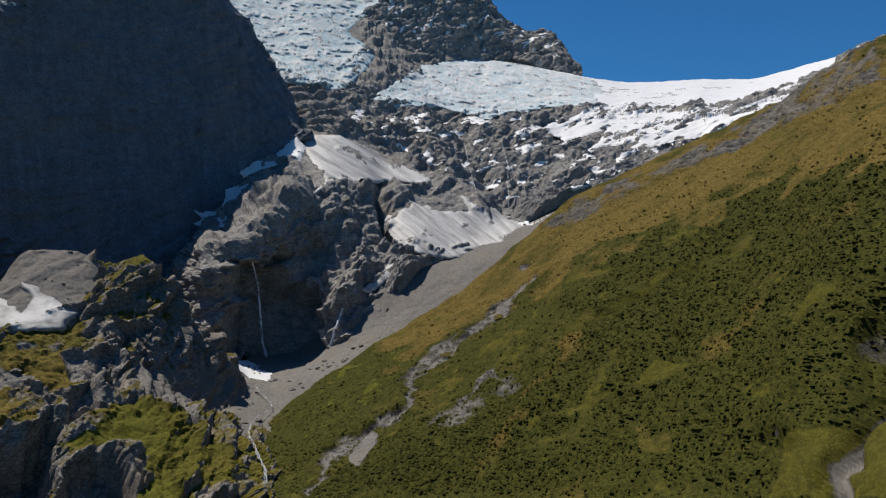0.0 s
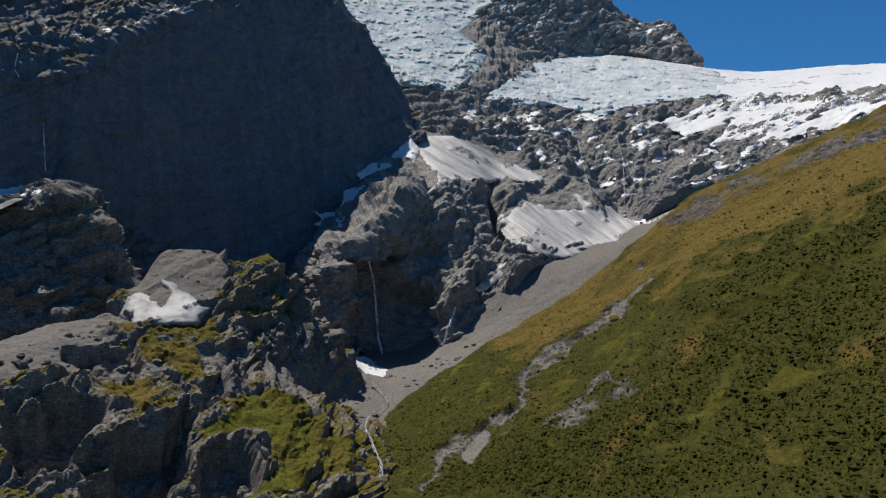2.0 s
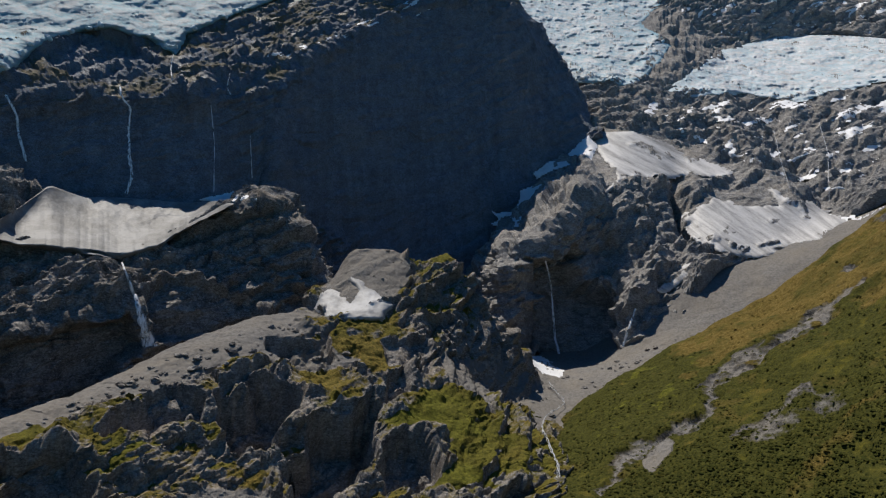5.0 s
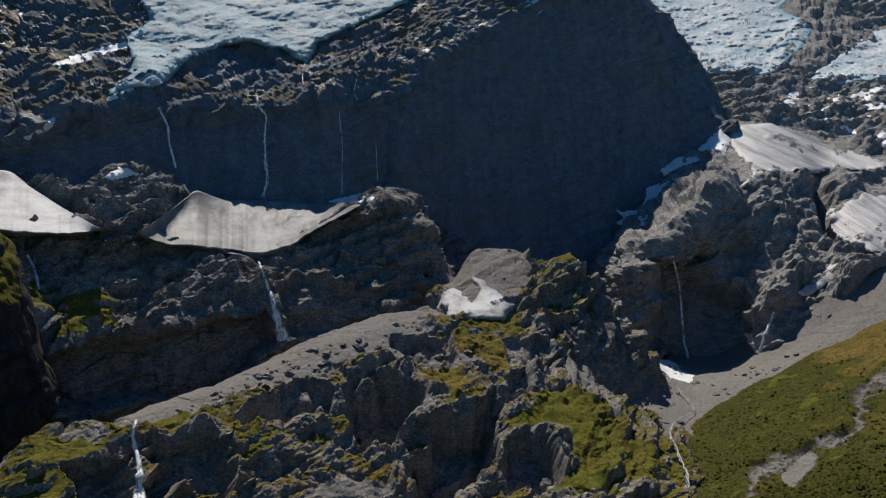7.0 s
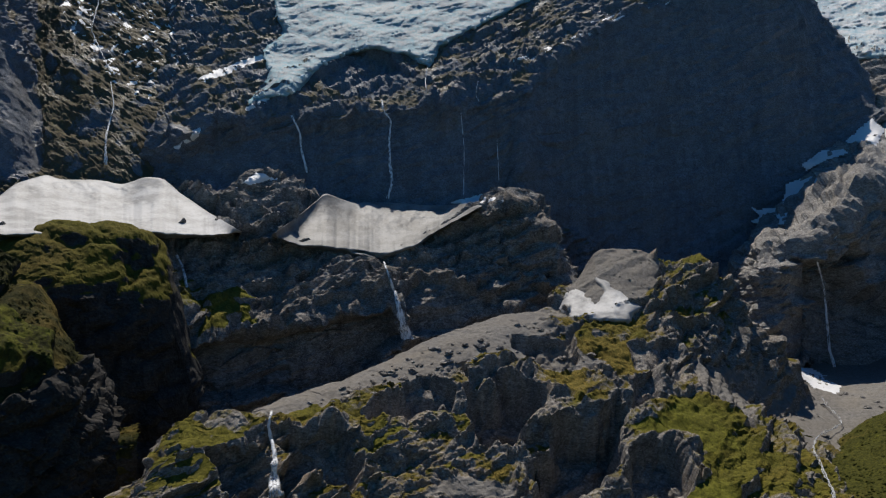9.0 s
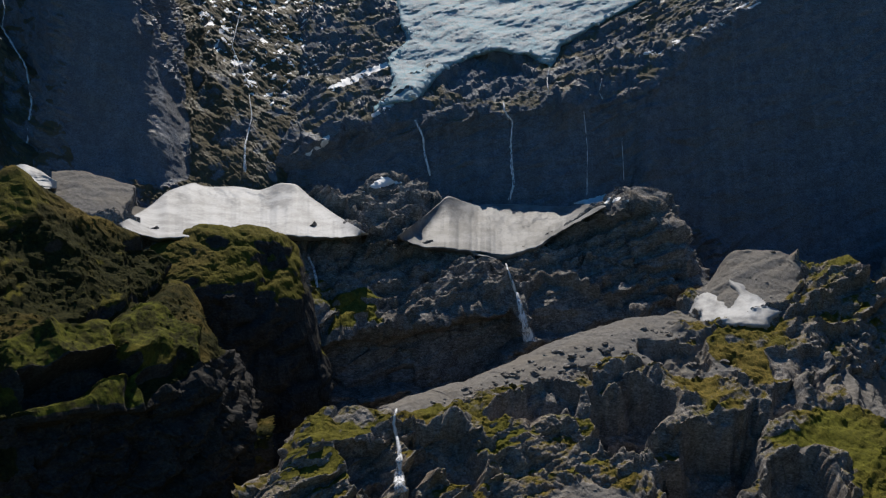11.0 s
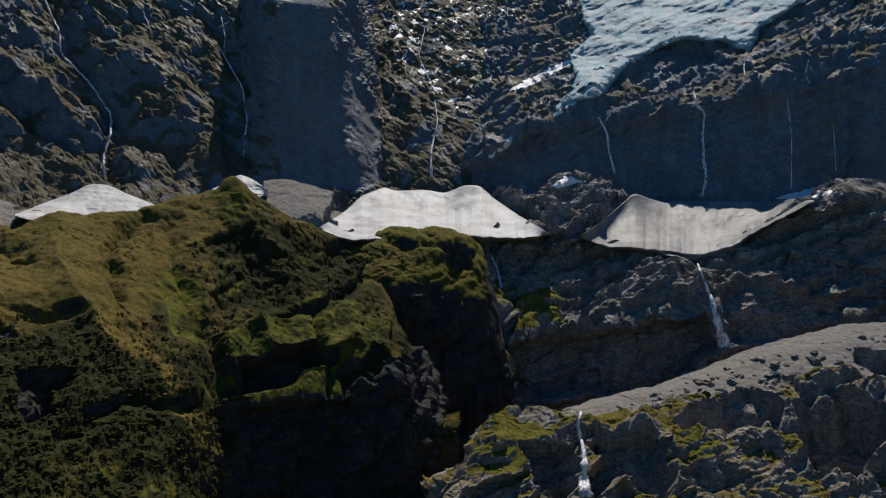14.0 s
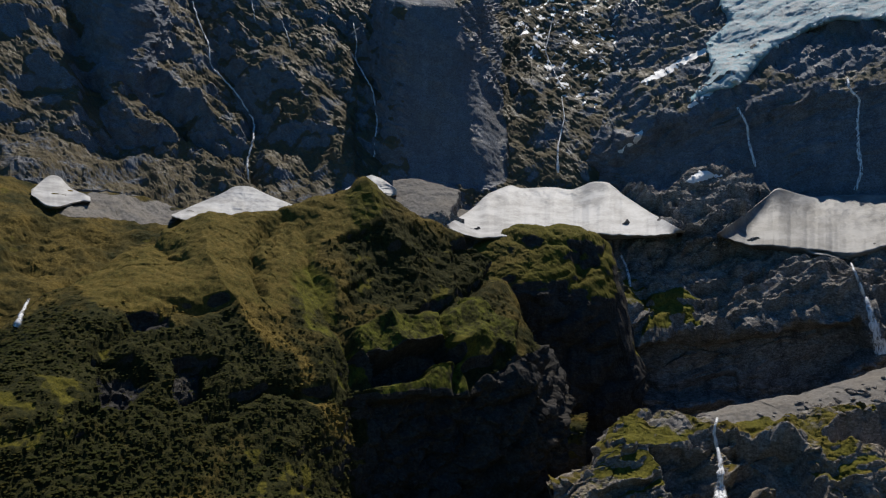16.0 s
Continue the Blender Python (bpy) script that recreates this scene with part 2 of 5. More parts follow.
ROCK = terrain_material("crag_rock")
# Far wet and turfed rock: base colours blued to carry the distance haze.
ROCK_WET_HAZE = terrain_material("wet_rock_haze", (0.088, 0.106, 0.134), (0.23, 0.258, 0.30), (0.185, 0.175, 0.17), wet=True, grass_a=(0.15, 0.125, 0.085), grass_b=(0.17, 0.135, 0.085), thatch=(0.085, 0.080, 0.068))
ROCK_TURFED_HAZE = terrain_material("turfed_rock_haze", (0.105, 0.127, 0.162), (0.20, 0.22, 0.252), (0.155, 0.142, 0.13), wet=True, grass_a=(0.105, 0.085, 0.056), grass_b=(0.125, 0.095, 0.056), thatch=(0.066, 0.060, 0.048))
ROCK_HIGH = terrain_material("high_rock", (0.125, 0.122, 0.118), (0.45, 0.432, 0.408), (0.30, 0.265, 0.22), snowy=True)
GRASS = terrain_material("turf", (0.045, 0.043, 0.04), (0.16, 0.15, 0.135), (0.11, 0.09, 0.06), grass_a=(0.100, 0.090, 0.011), grass_b=(0.170, 0.115, 0.028))
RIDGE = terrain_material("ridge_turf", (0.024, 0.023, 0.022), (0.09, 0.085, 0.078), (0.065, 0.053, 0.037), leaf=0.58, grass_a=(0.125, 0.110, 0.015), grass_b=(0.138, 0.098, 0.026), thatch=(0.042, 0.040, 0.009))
ROCK_DARK = terrain_material("bench_rock", (0.068, 0.065, 0.062), (0.42, 0.395, 0.365), (0.20, 0.16, 0.115))
SNOW = snow_material("avalanche_snow", (0.41, 0.41, 0.41), (0.25, 0.248, 0.243), 0.64, 0.028, span=0.22)
SNOW_STREAKED = snow_material("streaked_snow", (0.50, 0.49, 0.48), (0.17, 0.167, 0.163), 0.66, 0.035, True, 0.30)
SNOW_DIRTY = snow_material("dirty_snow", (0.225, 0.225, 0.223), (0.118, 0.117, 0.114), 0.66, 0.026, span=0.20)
SNOW_CLEAN = snow_material("clean_snow", (0.66, 0.665, 0.675), (0.46, 0.46, 0.47), 0.25)
ICE = ice_material("glacier_ice")
SERAC = snow_material("serac_ice", (0.50, 0.58, 0.61), (0.30, 0.46, 0.52), 0.7, 0.08)
ICE_BLUE = ice_material("blue_ice", (0.33, 0.385, 0.405), (0.15, 0.35, 0.42), 1.0)
ICE_PALE = ice_material("icefield_ice", (0.66, 0.66, 0.66), (0.34, 0.50, 0.56), 0.6)
WATER = water_material("white_water", 0.8)
STREAM = water_material("stream_water", 0.5)


def shrub_material(name, tone=1.0):
    n = Nodes(name)
    g = n.t.nodes.new("ShaderNodeNewGeometry")
    one = g.outputs["Random Per Island"]
    col = n.ramp(one, (0.0, (0.034 * tone, 0.040 * tone, 0.010)), (0.5, (0.052 * tone, 0.056 * tone, 0.012)), (0.85, (0.080 * tone, 0.076 * tone, 0.015)), (1.0, (0.115 * tone, 0.094 * tone, 0.020)))
    col = n.mix(n.ramp(n.noise(0.028, 5, 0.65), (0.40, 0.7), (0.58, 0.0)), col, (0.058 * tone, 0.068 * tone, 0.016))
    gold = n.ramp(one, (0.0, (0.095, 0.068, 0.014)), (0.6, (0.17, 0.122, 0.028)), (1.0, (0.26, 0.195, 0.06)))
    gold = n.mix(n.ramp(n.noise(0.05, 5, 0.65), (0.42, 0.7), (0.58, 0.0)), gold, (0.075, 0.062, 0.012))
    col = n.mix(n.ramp(n.math("ADD", n.attr("tussock"), n.math("MULTIPLY", n.math("SUBTRACT", n.noise(0.02, 5), 0.5), 1.0)), (0.45, 0.0), (0.75, 1.0)), col, gold)
    m = n.done(col, 0.85, 0.06)
    thin = n.t.nodes.new("ShaderNodeBsdfTranslucent")  # leaves let the sun through
    n.link(col, thin.inputs["Color"])
    both = n.t.nodes.new("ShaderNodeMixShader")
    both.inputs[0].default_value = 0.5
    n.link(n.b.outputs[0], both.inputs[1])
    n.link(thin.outputs[0], both.inputs[2])
    n.link(both.outputs[0], [o for o in n.t.nodes if o.type == "OUTPUT_MATERIAL"][0].inputs["Surface"])
    return m


SHRUB = shrub_material("shrub_leaves")
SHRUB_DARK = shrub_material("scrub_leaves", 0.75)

# ---- land forms ----
EYE_PLACE = np.array((0.0, 0.0, EYE))


def mesh_of(name, verts, quads, material, flat=False, **weights):
    me = bpy.data.meshes.new(name)
    me.vertices.add(len(verts))
    me.vertices.foreach_set("co", np.asarray(verts, np.float32).ravel())
    k = quads.shape[1]
    me.loops.add(quads.size)
    me.loops.foreach_set("vertex_index", quads.astype(np.int32).ravel())
    me.polygons.add(len(quads))
    me.polygons.foreach_set("loop_start", np.arange(0, quads.size, k, dtype=np.int32))
    me.polygons.foreach_set("use_smooth", np.full(len(quads), not flat))
    for key, val in weights.items():
        me.attributes.new(key, "FLOAT", "POINT").data.foreach_set("value", np.asarray(val, np.float32).ravel())
    me.update(calc_edges=True)
    me.validate()
    me.materials.append(material)
    return new(name, me)


def grid_quads(rows, cols, keep=None):
    i = np.arange(rows * cols).reshape(rows, cols)
    q = np.stack([i[:-1, :-1], i[1:, :-1], i[1:, 1:], i[:-1, 1:]], -1)
    return q.reshape(-1, 4) if keep is None else q[keep]


def place(az, d, z):
    a = np.radians(az)
    return np.stack([-np.sin(a) * d, np.cos(a) * d, z], -1)


def normals(V):
    n = np.cross(np.gradient(V, axis=0), np.gradient(V, axis=1))
    return n / (np.linalg.norm(n, axis=-1, keepdims=True) + 1e-9)


class Land:
    """A hill lofted through break lines of (bearing, distance, height), foot to crest to far side, then roughened."""

    def __init__(self, name, rails, span, cell, crag=1.0, turf=0.0, scree=0.0, tussock=0.3, zones=(), relief=1.0, material=None, label="", category="", dip=0.42,
                 swell=1.0, soft=3.0, seed=0, coarse_back=2, spur=(0, 100, 0), flute=0.0, grain=0.65, flat=None, rake=20.0, ledge=1.0, roll=0.0, folds=(), scrub=0.0, fine=1.0, grip=0.0, boss=1.0):
        az = np.arange(span[0], span[1] + cell, cell)
        D, Z = [], []
        for r in rails:
            r = np.array(sorted(r), float)
            D.append(blur(np.interp(az, r[:, 0], r[:, 1]), 0.35 / cell, 0))
            Z.append(blur(np.interp(az, r[:, 0], r[:, 2]), 0.35 / cell, 0))
        D, Z = np.array(D), np.array(Z)
        s = [0.0]
        for k in range(len(rails) - 1):
            e = np.degrees(np.abs(np.arctan2(Z[k + 1] - EYE, D[k + 1]) - np.arctan2(Z[k] - EYE, D[k])))
            size = np.hypot(D[k + 1] - D[k], Z[k + 1] - Z[k]) / D[k] * 57.3
            n = int(max(8, np.percentile(e, 85) / cell, 0.3 * np.percentile(size, 60) / cell)) if k < len(rails) - 1 - coarse_back else 14
            s += list(k + (np.arange(n) + 1) / n)
        s = np.array(s)
        i = np.minimum(s.astype(int), len(rails) - 2)
        f = (s - i)[:, None]
        d, z = D[i] * (1 - f) + D[i + 1] * f, Z[i] * (1 - f) + Z[i + 1] * f
        d, z = blur(d, soft, 0), blur(z, soft, 0)
        A = np.broadcast_to(az, d.shape)
        V = place(A, d, z)
        rise = (z - EYE) / d
        P = V.reshape(-1, 3)
        wob = fbm(P / 40, 4, 90).reshape(d.shape)
        wob2 = fbm(P / 40 + 50, 4, 95).reshape(d.shape)
        W = {"crag": np.full(d.shape, crag), "turf": np.full(d.shape, turf), "scree": np.full(d.shape, scree), "tussock": np.full(d.shape, tussock), "push": np.zeros(d.shape), "shrub": np.full(d.shape, scrub), "snow": np.zeros(d.shape), "lush": np.zeros(d.shape)}
        for poly, width, fuzz, weights in zones:
            Aw, Rw = A + wob * fuzz * 2, rise + wob2 * fuzz * 2 / 57.3
            g = inside(Aw, Rw, poly) if width == 0 else along(Aw, Rw, poly, width)
            g = step(-fuzz * 0.5 - 0.05, fuzz * 0.5 + 0.05, g)
            for key, val in weights.items():
                W[key] = W[key] * (1 - g) + val * g
        N = normals(V)
        c = W["crag"].ravel() * relief
        e1 = np.array((0.66, 0.62, dip))
        e1 /= np.linalg.norm(e1)
        e2 = np.cross((0, 0, 1), e1)
        e2 /= np.linalg.norm(e2)
        Q = np.stack([P @ e1 * grain, P @ e2 * 0.9, P @ np.cross(e1, e2) * 1.15], -1) + np.stack([wob.ravel(), wob2.ravel(), -wob.ravel()], -1) * 6
        h = swell * (26 * fbm(P / 190, 3, 10 + seed, True) + 9 * fbm(P / 70, 2, 20 + seed))
        h = h * np.clip(0.25 + c, 0, 1.2)
        if spur[0]:
            u = np.radians(A.ravel()) * d.ravel() - spur[2] * z.ravel()
            w = z.ravel() + spur[2] * np.radians(A.ravel()) * d.ravel()
            U = np.stack([u / spur[1], w / spur[1] / 3.5, u * 0 + seed], -1) + 0.25 * np.stack([wob.ravel()] * 3, -1)
            h += spur[0] * np.clip(0.1 + 1.4 * c, 0, 1) * (fbm(U, 2, 25 + seed, True) - 0.2)
        if flute:
            h += flute * c * fbm(P / np.array((22, 22, 170)), 3, 28 + seed, True)
        h += W["push"].ravel()
        for path, width, tall in folds:
            g = along(A + wob * 1.2, rise + wob2 * 1.2 / 57.3, path, 0.0) * -1
            h += (tall * np.clip(1 - g / width, 0, 1) ** 1.3).ravel()
        h += c * (boss * (15 * blocks(Q / 72, 30 + seed) + 8 * blocks(Q / 29, 40 + seed) + 16 * pillows(Q / 62, 31 + seed) + 9 * pillows(Q / 26, 41 + seed))
                  + fine * (3.0 * pillows(Q / 12, 51 + seed) + 1.3 * pillows(Q / 5, 52 + seed) + 3.3 * facets(Q / 19, 55 + seed) + 1.8 * facets(Q / 7.5, 57 + seed)))
        mid = radians(0.5 * (span[0] + span[1]))
        bed = z.ravel() - math.tan(radians(rake)) * (P[:, 0] * math.cos(mid) + P[:, 1] * math.sin(mid)) + 22 * wob.ravel()
        jog = facets(Q / 75, 80 + seed) * 1.3
        keep = step(-0.35, 0.35, fbm(P / 90, 2, 85 + seed))
        for size, tall in ((44.0, 9.0), (17.0, 3.6), (7.0, 1.1)):
            f = bed / size + jog
            f = f - np.floor(f)
            f = np.where(f < 0.7, 0.5 - f / 0.7, (f - 0.7) / 0.3 - 0.5)
            h += ledge * c * tall * f * (0.35 + 0.65 * keep)
        h += roll * (16 * fbm(P / 95, 2, 86 + seed, True) + 7 * fbm(P / 38, 3, 87 + seed))
        patch = 0.5 + 0.5 * fbm(P / 48, 3, 33) + 0.25 * fbm(P / 9, 2, 36)
        cover = W["shrub"].ravel() * step(0.16, 0.38, patch)
        if cover.max() > 0:
            h += cover * (1.0 + 1.5 * pillows(P / 10, 88, 1.8) + 0.9 * perlin(P / 4.5, 89))
        self.cover = cover
        h += (1 - np.clip(c, 0, 1)) * (1.7 * fbm(P / 16, 3, 70) + 0.5 * perlin(P / 6, 75))
        fade = np.ones(d.shape)
        fade[:2] = 0
        V = V + N * (h.reshape(d.shape) * fade)[..., None]
        N = normals(V)
        up = blur(blur(N[..., 2], 1.2, 0), 1.2, 1)
        self.turf = step(0.38, 0.72, up + grip + 0.25 * wob2) * W["turf"] * (0.75 + 0.7 * wob) + np.clip(W["turf"] - 0.9, 0, 0.1) * 8 * step(0.2, 0.4, up) * (1 - 0.75 * np.clip(c.reshape(d.shape) * 2.2, 0, 1))
        self.scree = W["scree"] * step(0.30, 0.60, up + 0.2 * wob)
        self.az, self.V, self.cell, self.N, self.W = az, V, cell, N, W
        self.d = np.hypot(V[..., 0], V[..., 1])
        self.rise = np.maximum.accumulate((V[..., 2] - EYE) / self.d, axis=0)
        self.ob = mesh_of(name, V.reshape(-1, 3), grid_quads(*d.shape), material or ROCK, c.mean() > 0.5 if flat is None else flat, grass=np.clip(self.turf, 0, 1), scree=self.scree, tussock=W["tussock"], shrub=cover, snow=W["snow"], lush=W["lush"])
        tagged(self.ob, label, category, kind="structure")

    def reach(self, az, v):
        """Distance at which a line of that bearing and rise first meets the land."""
        out = np.full(az.shape, np.nan)
        j = np.round((az - self.az[0]) / self.cell).astype(int)
        for k in np.unique(j):
            if 0 <= k < len(self.az):
                m = j == k
                col, dist = self.rise[:, k], self.d[:, k]
                first = np.concatenate([[True], np.diff(col) > 1e-9])
                out[m] = np.interp(v[m], col[first], dist[first], left=np.nan, right=np.nan)
        return out


def reach(lands, az, v):
    r = np.stack([l.reach(az, v) for l in lands])
    return np.nanmin(np.where(np.isnan(r), 1e9, r), axis=0)


def hollow(poly, deep, fuzz=0.25, crag=0.8, turf=0.0):
    """A recess in the rock: an alcove or a steep dark step."""
    return (poly, 0, fuzz, {"push": -deep, "crag": crag, "turf": turf})


def drape(name, lands, poly, thick, material, label, category, fuzz=0.12, smooth=4.0, cell=0.11, lumps=(0.0, 1.0), crevasse=0.0, holes=None, kind="", group="", flat=False, ragged=40.0, edge=0.9, flow=30.0, steep=60, folds=0.0):
    """A sheet of snow or ice that lies on the land within a polygon of (bearing, rise), thick in the middle, thin at its rim."""
    P = np.array(poly)
    az = np.arange(P[:, 0].min() - 0.6, P[:, 0].max() + 0.6, cell)
    v = np.arange(P[:, 1].min() - 0.01, P[:, 1].max() + 0.01, cell / 57.3)
    A, R = np.meshgrid(az, v)
    d = reach(lands, A, R)
    bad = d > 1e8
    d = np.where(bad, np.nanmax(np.where(bad, np.nan, d)), d)
    ds = blur(blur(d, smooth, 0), smooth, 1)
    X = place(A, ds, EYE + R * ds).reshape(-1, 3)
    w1, w2 = fbm(X / ragged, 4, 3).reshape(A.shape), fbm(X / ragged, 4, 8).reshape(A.shape)
    g = inside(A + w1 * fuzz * 2, R + w2 * fuzz * 2 / 57.3, poly)
    if holes is not None:
        g = np.minimum(g, holes(A, R, X))
    body = np.clip(g / edge, -0.25, 1)
    t = thick * np.sign(body) * np.sqrt(np.abs(body))
    lump = lumps[0] * fbm(X / lumps[1], 3, 5).reshape(A.shape)
    cleft = np.zeros(A.shape)
    if folds:
        run, over = -np.radians(A) * ds, R * ds
        turn = radians(flow)
        u = (run * math.cos(turn) + over * math.sin(turn)) / 1.5 + 18 * w1
        w = -run * math.sin(turn) + over * math.cos(turn) + 18 * w2
        for size, tall in ((70.0, 1.0), (30.0, 0.55), (13.0, 0.30), (6.0, 0.14)):
            f = pillows(np.stack([u / size, w / size, u * 0 + size], -1).reshape(-1, 3), 14, 2.6).reshape(A.shape)
            lump = lump + folds * tall * f
            cleft = np.maximum(cleft, step(-0.28, -0.48, f) * min(0.8, 0.3 + tall))
    if crevasse:
        X2 = X * np.array((1.0, 1.0, 2.6))
        wide, close = np.abs(fbm(X2 / 70, 5, 11)).reshape(A.shape), np.abs(fbm(X2 / 30 + 9, 4, 12)).reshape(A.shape)
        cleft = np.maximum(cleft, np.maximum(step(0.16, 0.0, wide), 0.5 * step(0.10, 0.0, close)))
        lump = lump + crevasse * (1.5 * np.minimum(wide, 0.5) + 0.5 * np.minimum(close, 0.5) - 0.45)
    dd = ds - np.maximum(t + lump * step(0.0, 0.4, g), np.minimum(t, 0.3 * thick))
    dd = np.where((g > 0.1) & ~bad & (dd - d < 40), np.minimum(dd, d - 1.0), dd)
    keep = (g > -0.12) & ~bad
    kq = keep[:-1, :-1] & keep[1:, :-1] & keep[1:, 1:] & keep[:-1, 1:]
    jump = np.maximum(np.abs(np.diff(dd, axis=0))[:, :-1], np.abs(np.diff(dd, axis=0))[:, 1:])
    kq &= jump < steep
    if kind != "stuff":
        lab = np.where(kq, np.arange(kq.size).reshape(kq.shape) + 1, 0)
        while True:
            was = lab.copy()
            for ax in (0, 1):
                for sh in (1, -1):
                    r = np.roll(lab, sh, ax)
                    r[(0 if sh == 1 else -1) if ax == 0 else slice(None), slice(None) if ax == 0 else (0 if sh == 1 else -1)] = 0
                    lab = np.where(kq, np.maximum(lab, r), 0)
            if (lab == was).all():
                break
        kq &= lab == np.bincount(lab[kq]).argmax()
    V = place(A, dd, EYE + R * dd).reshape(-1, 3)
    quads = grid_quads(*A.shape, kq)
    used = np.unique(quads)
    remap = np.zeros(len(V), int)
    remap[used] = np.arange(len(used))
    ob = mesh_of(name, V[used], remap[quads], material, flat, hollow=cleft.ravel()[used], rim=np.clip(1 - g / 0.55, 0, 1).ravel()[used],
                 across=(A * math.sin(radians(flow)) - R * 57.3 * math.cos(radians(flow))).ravel()[used], down=(-A * math.cos(radians(flow)) - R * 57.3 * math.sin(radians(flow))).ravel()[used])
    return tagged(ob, label, category, group, kind)


def cone(name, lands, top, foot, far, material, label, seed):
    """Avalanche snow heaped against a wall: a smooth steep sheet from its foot line to its top line of (bearing, rise)."""
    T, F = np.array(sorted(top)), np.array(sorted(foot))
    az = np.arange(T[0, 0], T[-1, 0], 0.06)
    t, f = blur(np.interp(az, T[:, 0], T[:, 1]), 4, 0), blur(np.interp(az, F[:, 0], F[:, 1]), 5, 0)
    t = t + 0.0012 * fbm(np.stack([az * 0.9, az * 0, az * 0 + seed], 1), 3, seed + 9)
    s = np.linspace(-0.06, 1, 64)[:, None]
    A = np.broadcast_to(az, (64, len(az)))
    f = f + 0.0022 * fbm(np.stack([az * 1.4, az * 0, az * 0 + seed], 1), 4, seed)
    R = f + (t - f) * np.maximum(s, 0)
    land = reach(lands, A, R)
    land = np.where(land > 1e8, 1200, land)
    up = np.clip((R - f.min()) / (t.max() - f.min()), 0, 1)
    d = far[0] + (far[1] - far[0]) * up ** 0.9
    crown = blur(t, 14, 0) - blur(t, 45, 0)  # below a peak the snow bulges into a rib
    d = d - 450 * crown * np.clip(s, 0, 1) ** 0.6
    X = place(A, d, EYE + R * d).reshape(-1, 3)
    d = d - 20 * fbm(X / 75, 3, seed).reshape(A.shape) - 9 * fbm(X / 30, 3, seed + 1).reshape(A.shape) - 1.6 * fbm(X / 8, 3, seed + 2).reshape(A.shape)
    u, w = 2 * (A - az.mean()) / (az[-1] - az[0]), np.broadcast_to(s, A.shape)
    basis = np.stack([u ** i * w ** j for i in range(5) for j in range(3)], -1)
    fit = np.linalg.lstsq(basis.reshape(-1, 15), land.ravel(), rcond=None)[0]
    bed = basis @ fit
    bed = bed + np.percentile(land - bed, 3) - 2  # a smooth sheet just before the rock
    d = -20 * np.logaddexp(-d / 20, -bed / 20)
    lip = np.min([np.roll(np.pad(land, 5, mode="edge"), k, 1)[5:-5, 5:-5] for k in range(-5, 6)], axis=0)
    d = d + (blur(lip, 5, 1) - 1 + 4 * fbm(X / 14, 3, seed + 4).reshape(A.shape) - d) * step(0.10, 0.0, s)
    d += 30 * np.maximum(-s, 0) / 0.06
    d[-1] += 25
    return tagged(mesh_of(name, place(A, d, EYE + R * d).reshape(-1, 3), grid_quads(*A.shape), material), label, "snow patch", "avalanche snow below the cliff")


def c_end(ob):
    return np.array(ob.location)


def ribbon(name, lands, path, width, material, label, category, proud=1.5, waver=0.5, group="", kind="", strands=1):
    """Falling or running water: a rounded strip along a line of (bearing, rise), width in metres at its two ends."""
    P = np.array(path)
    L = np.concatenate([[0], np.cumsum(np.hypot(np.diff(P[:, 0]), np.diff(P[:, 1]) * 57.3))])
    n = int(L[-1] / 0.10) + 2
    s = np.linspace(0, L[-1], n)
    base = np.stack([np.interp(s, L, P[:, 0]), np.interp(s, L, P[:, 1])], 1)
    for k in range(strands):
        az, v = blur(base[:, 0], 2, 0), blur(base[:, 1], 2, 0)
        d = reach(lands, az, v)
        d = np.where(d > 1e8, np.nan, d)
        good = ~np.isnan(d)
        d = np.interp(s, s[good], d[good])
        w = np.interp(s, [0, L[-1]], width) * (0.75 + 0.6 * fbm(np.stack([s * 1.3, s * 0 + 7 * k, s * 0], 1), 3, 4 + k)) / (1 if strands == 1 else 1.8)
        off = waver * fbm(np.stack([s * 2.6, s * 0 + 3.1 * k, s * 0], 1), 3, 6 + k) * (1 + k) + (k - (strands - 1) / 2) * w * 0.55 * s / L[-1]
        d = np.min([np.roll(np.pad(d, 6, mode="edge"), k)[6:-6] for k in range(-5, 6)], axis=0)
        d = blur(d, 2, 0) - proud
        c = place(az, d, EYE + v * d)
        tang = np.gradient(c, axis=0)
        tang /= np.linalg.norm(tang, axis=1)[:, None] + 1e-9
        out = EYE_PLACE - c
        out /= np.linalg.norm(out, axis=1)[:, None]
        side = np.cross(tang, out)
        side /= np.linalg.norm(side, axis=1)[:, None] + 1e-9
        front = np.cross(side, tang)
        ring = []
        for a in np.linspace(-1, 1, 7):
            ring.append(c + side * (a * w / 2 + off)[:, None] + front * ((1 - a * a) * np.minimum(w * 0.3, 2.0) - 0.8 * abs(a) ** 3)[:, None] * np.sign(np.einsum("ij,ij->i", front, out))[:, None])
        strip = np.stack(ring, 1).reshape(-1, 3)
        brim = np.tile(np.abs(np.linspace(-1, 1, 7)), n)
        if strands == 1:
            return tagged(mesh_of(name, strip, grid_quads(n, 7), material, edge=brim), label, category, group, kind)
        if k == 0:
            whole = new(name)
            whole.location = c[-1]
            tagged(whole, label, category, group, kind)
        mesh_of("strand" if category == "waterfall" else "channel", strip - c_end(whole), grid_quads(n, 7), material, edge=brim).parent = whole
    return whole


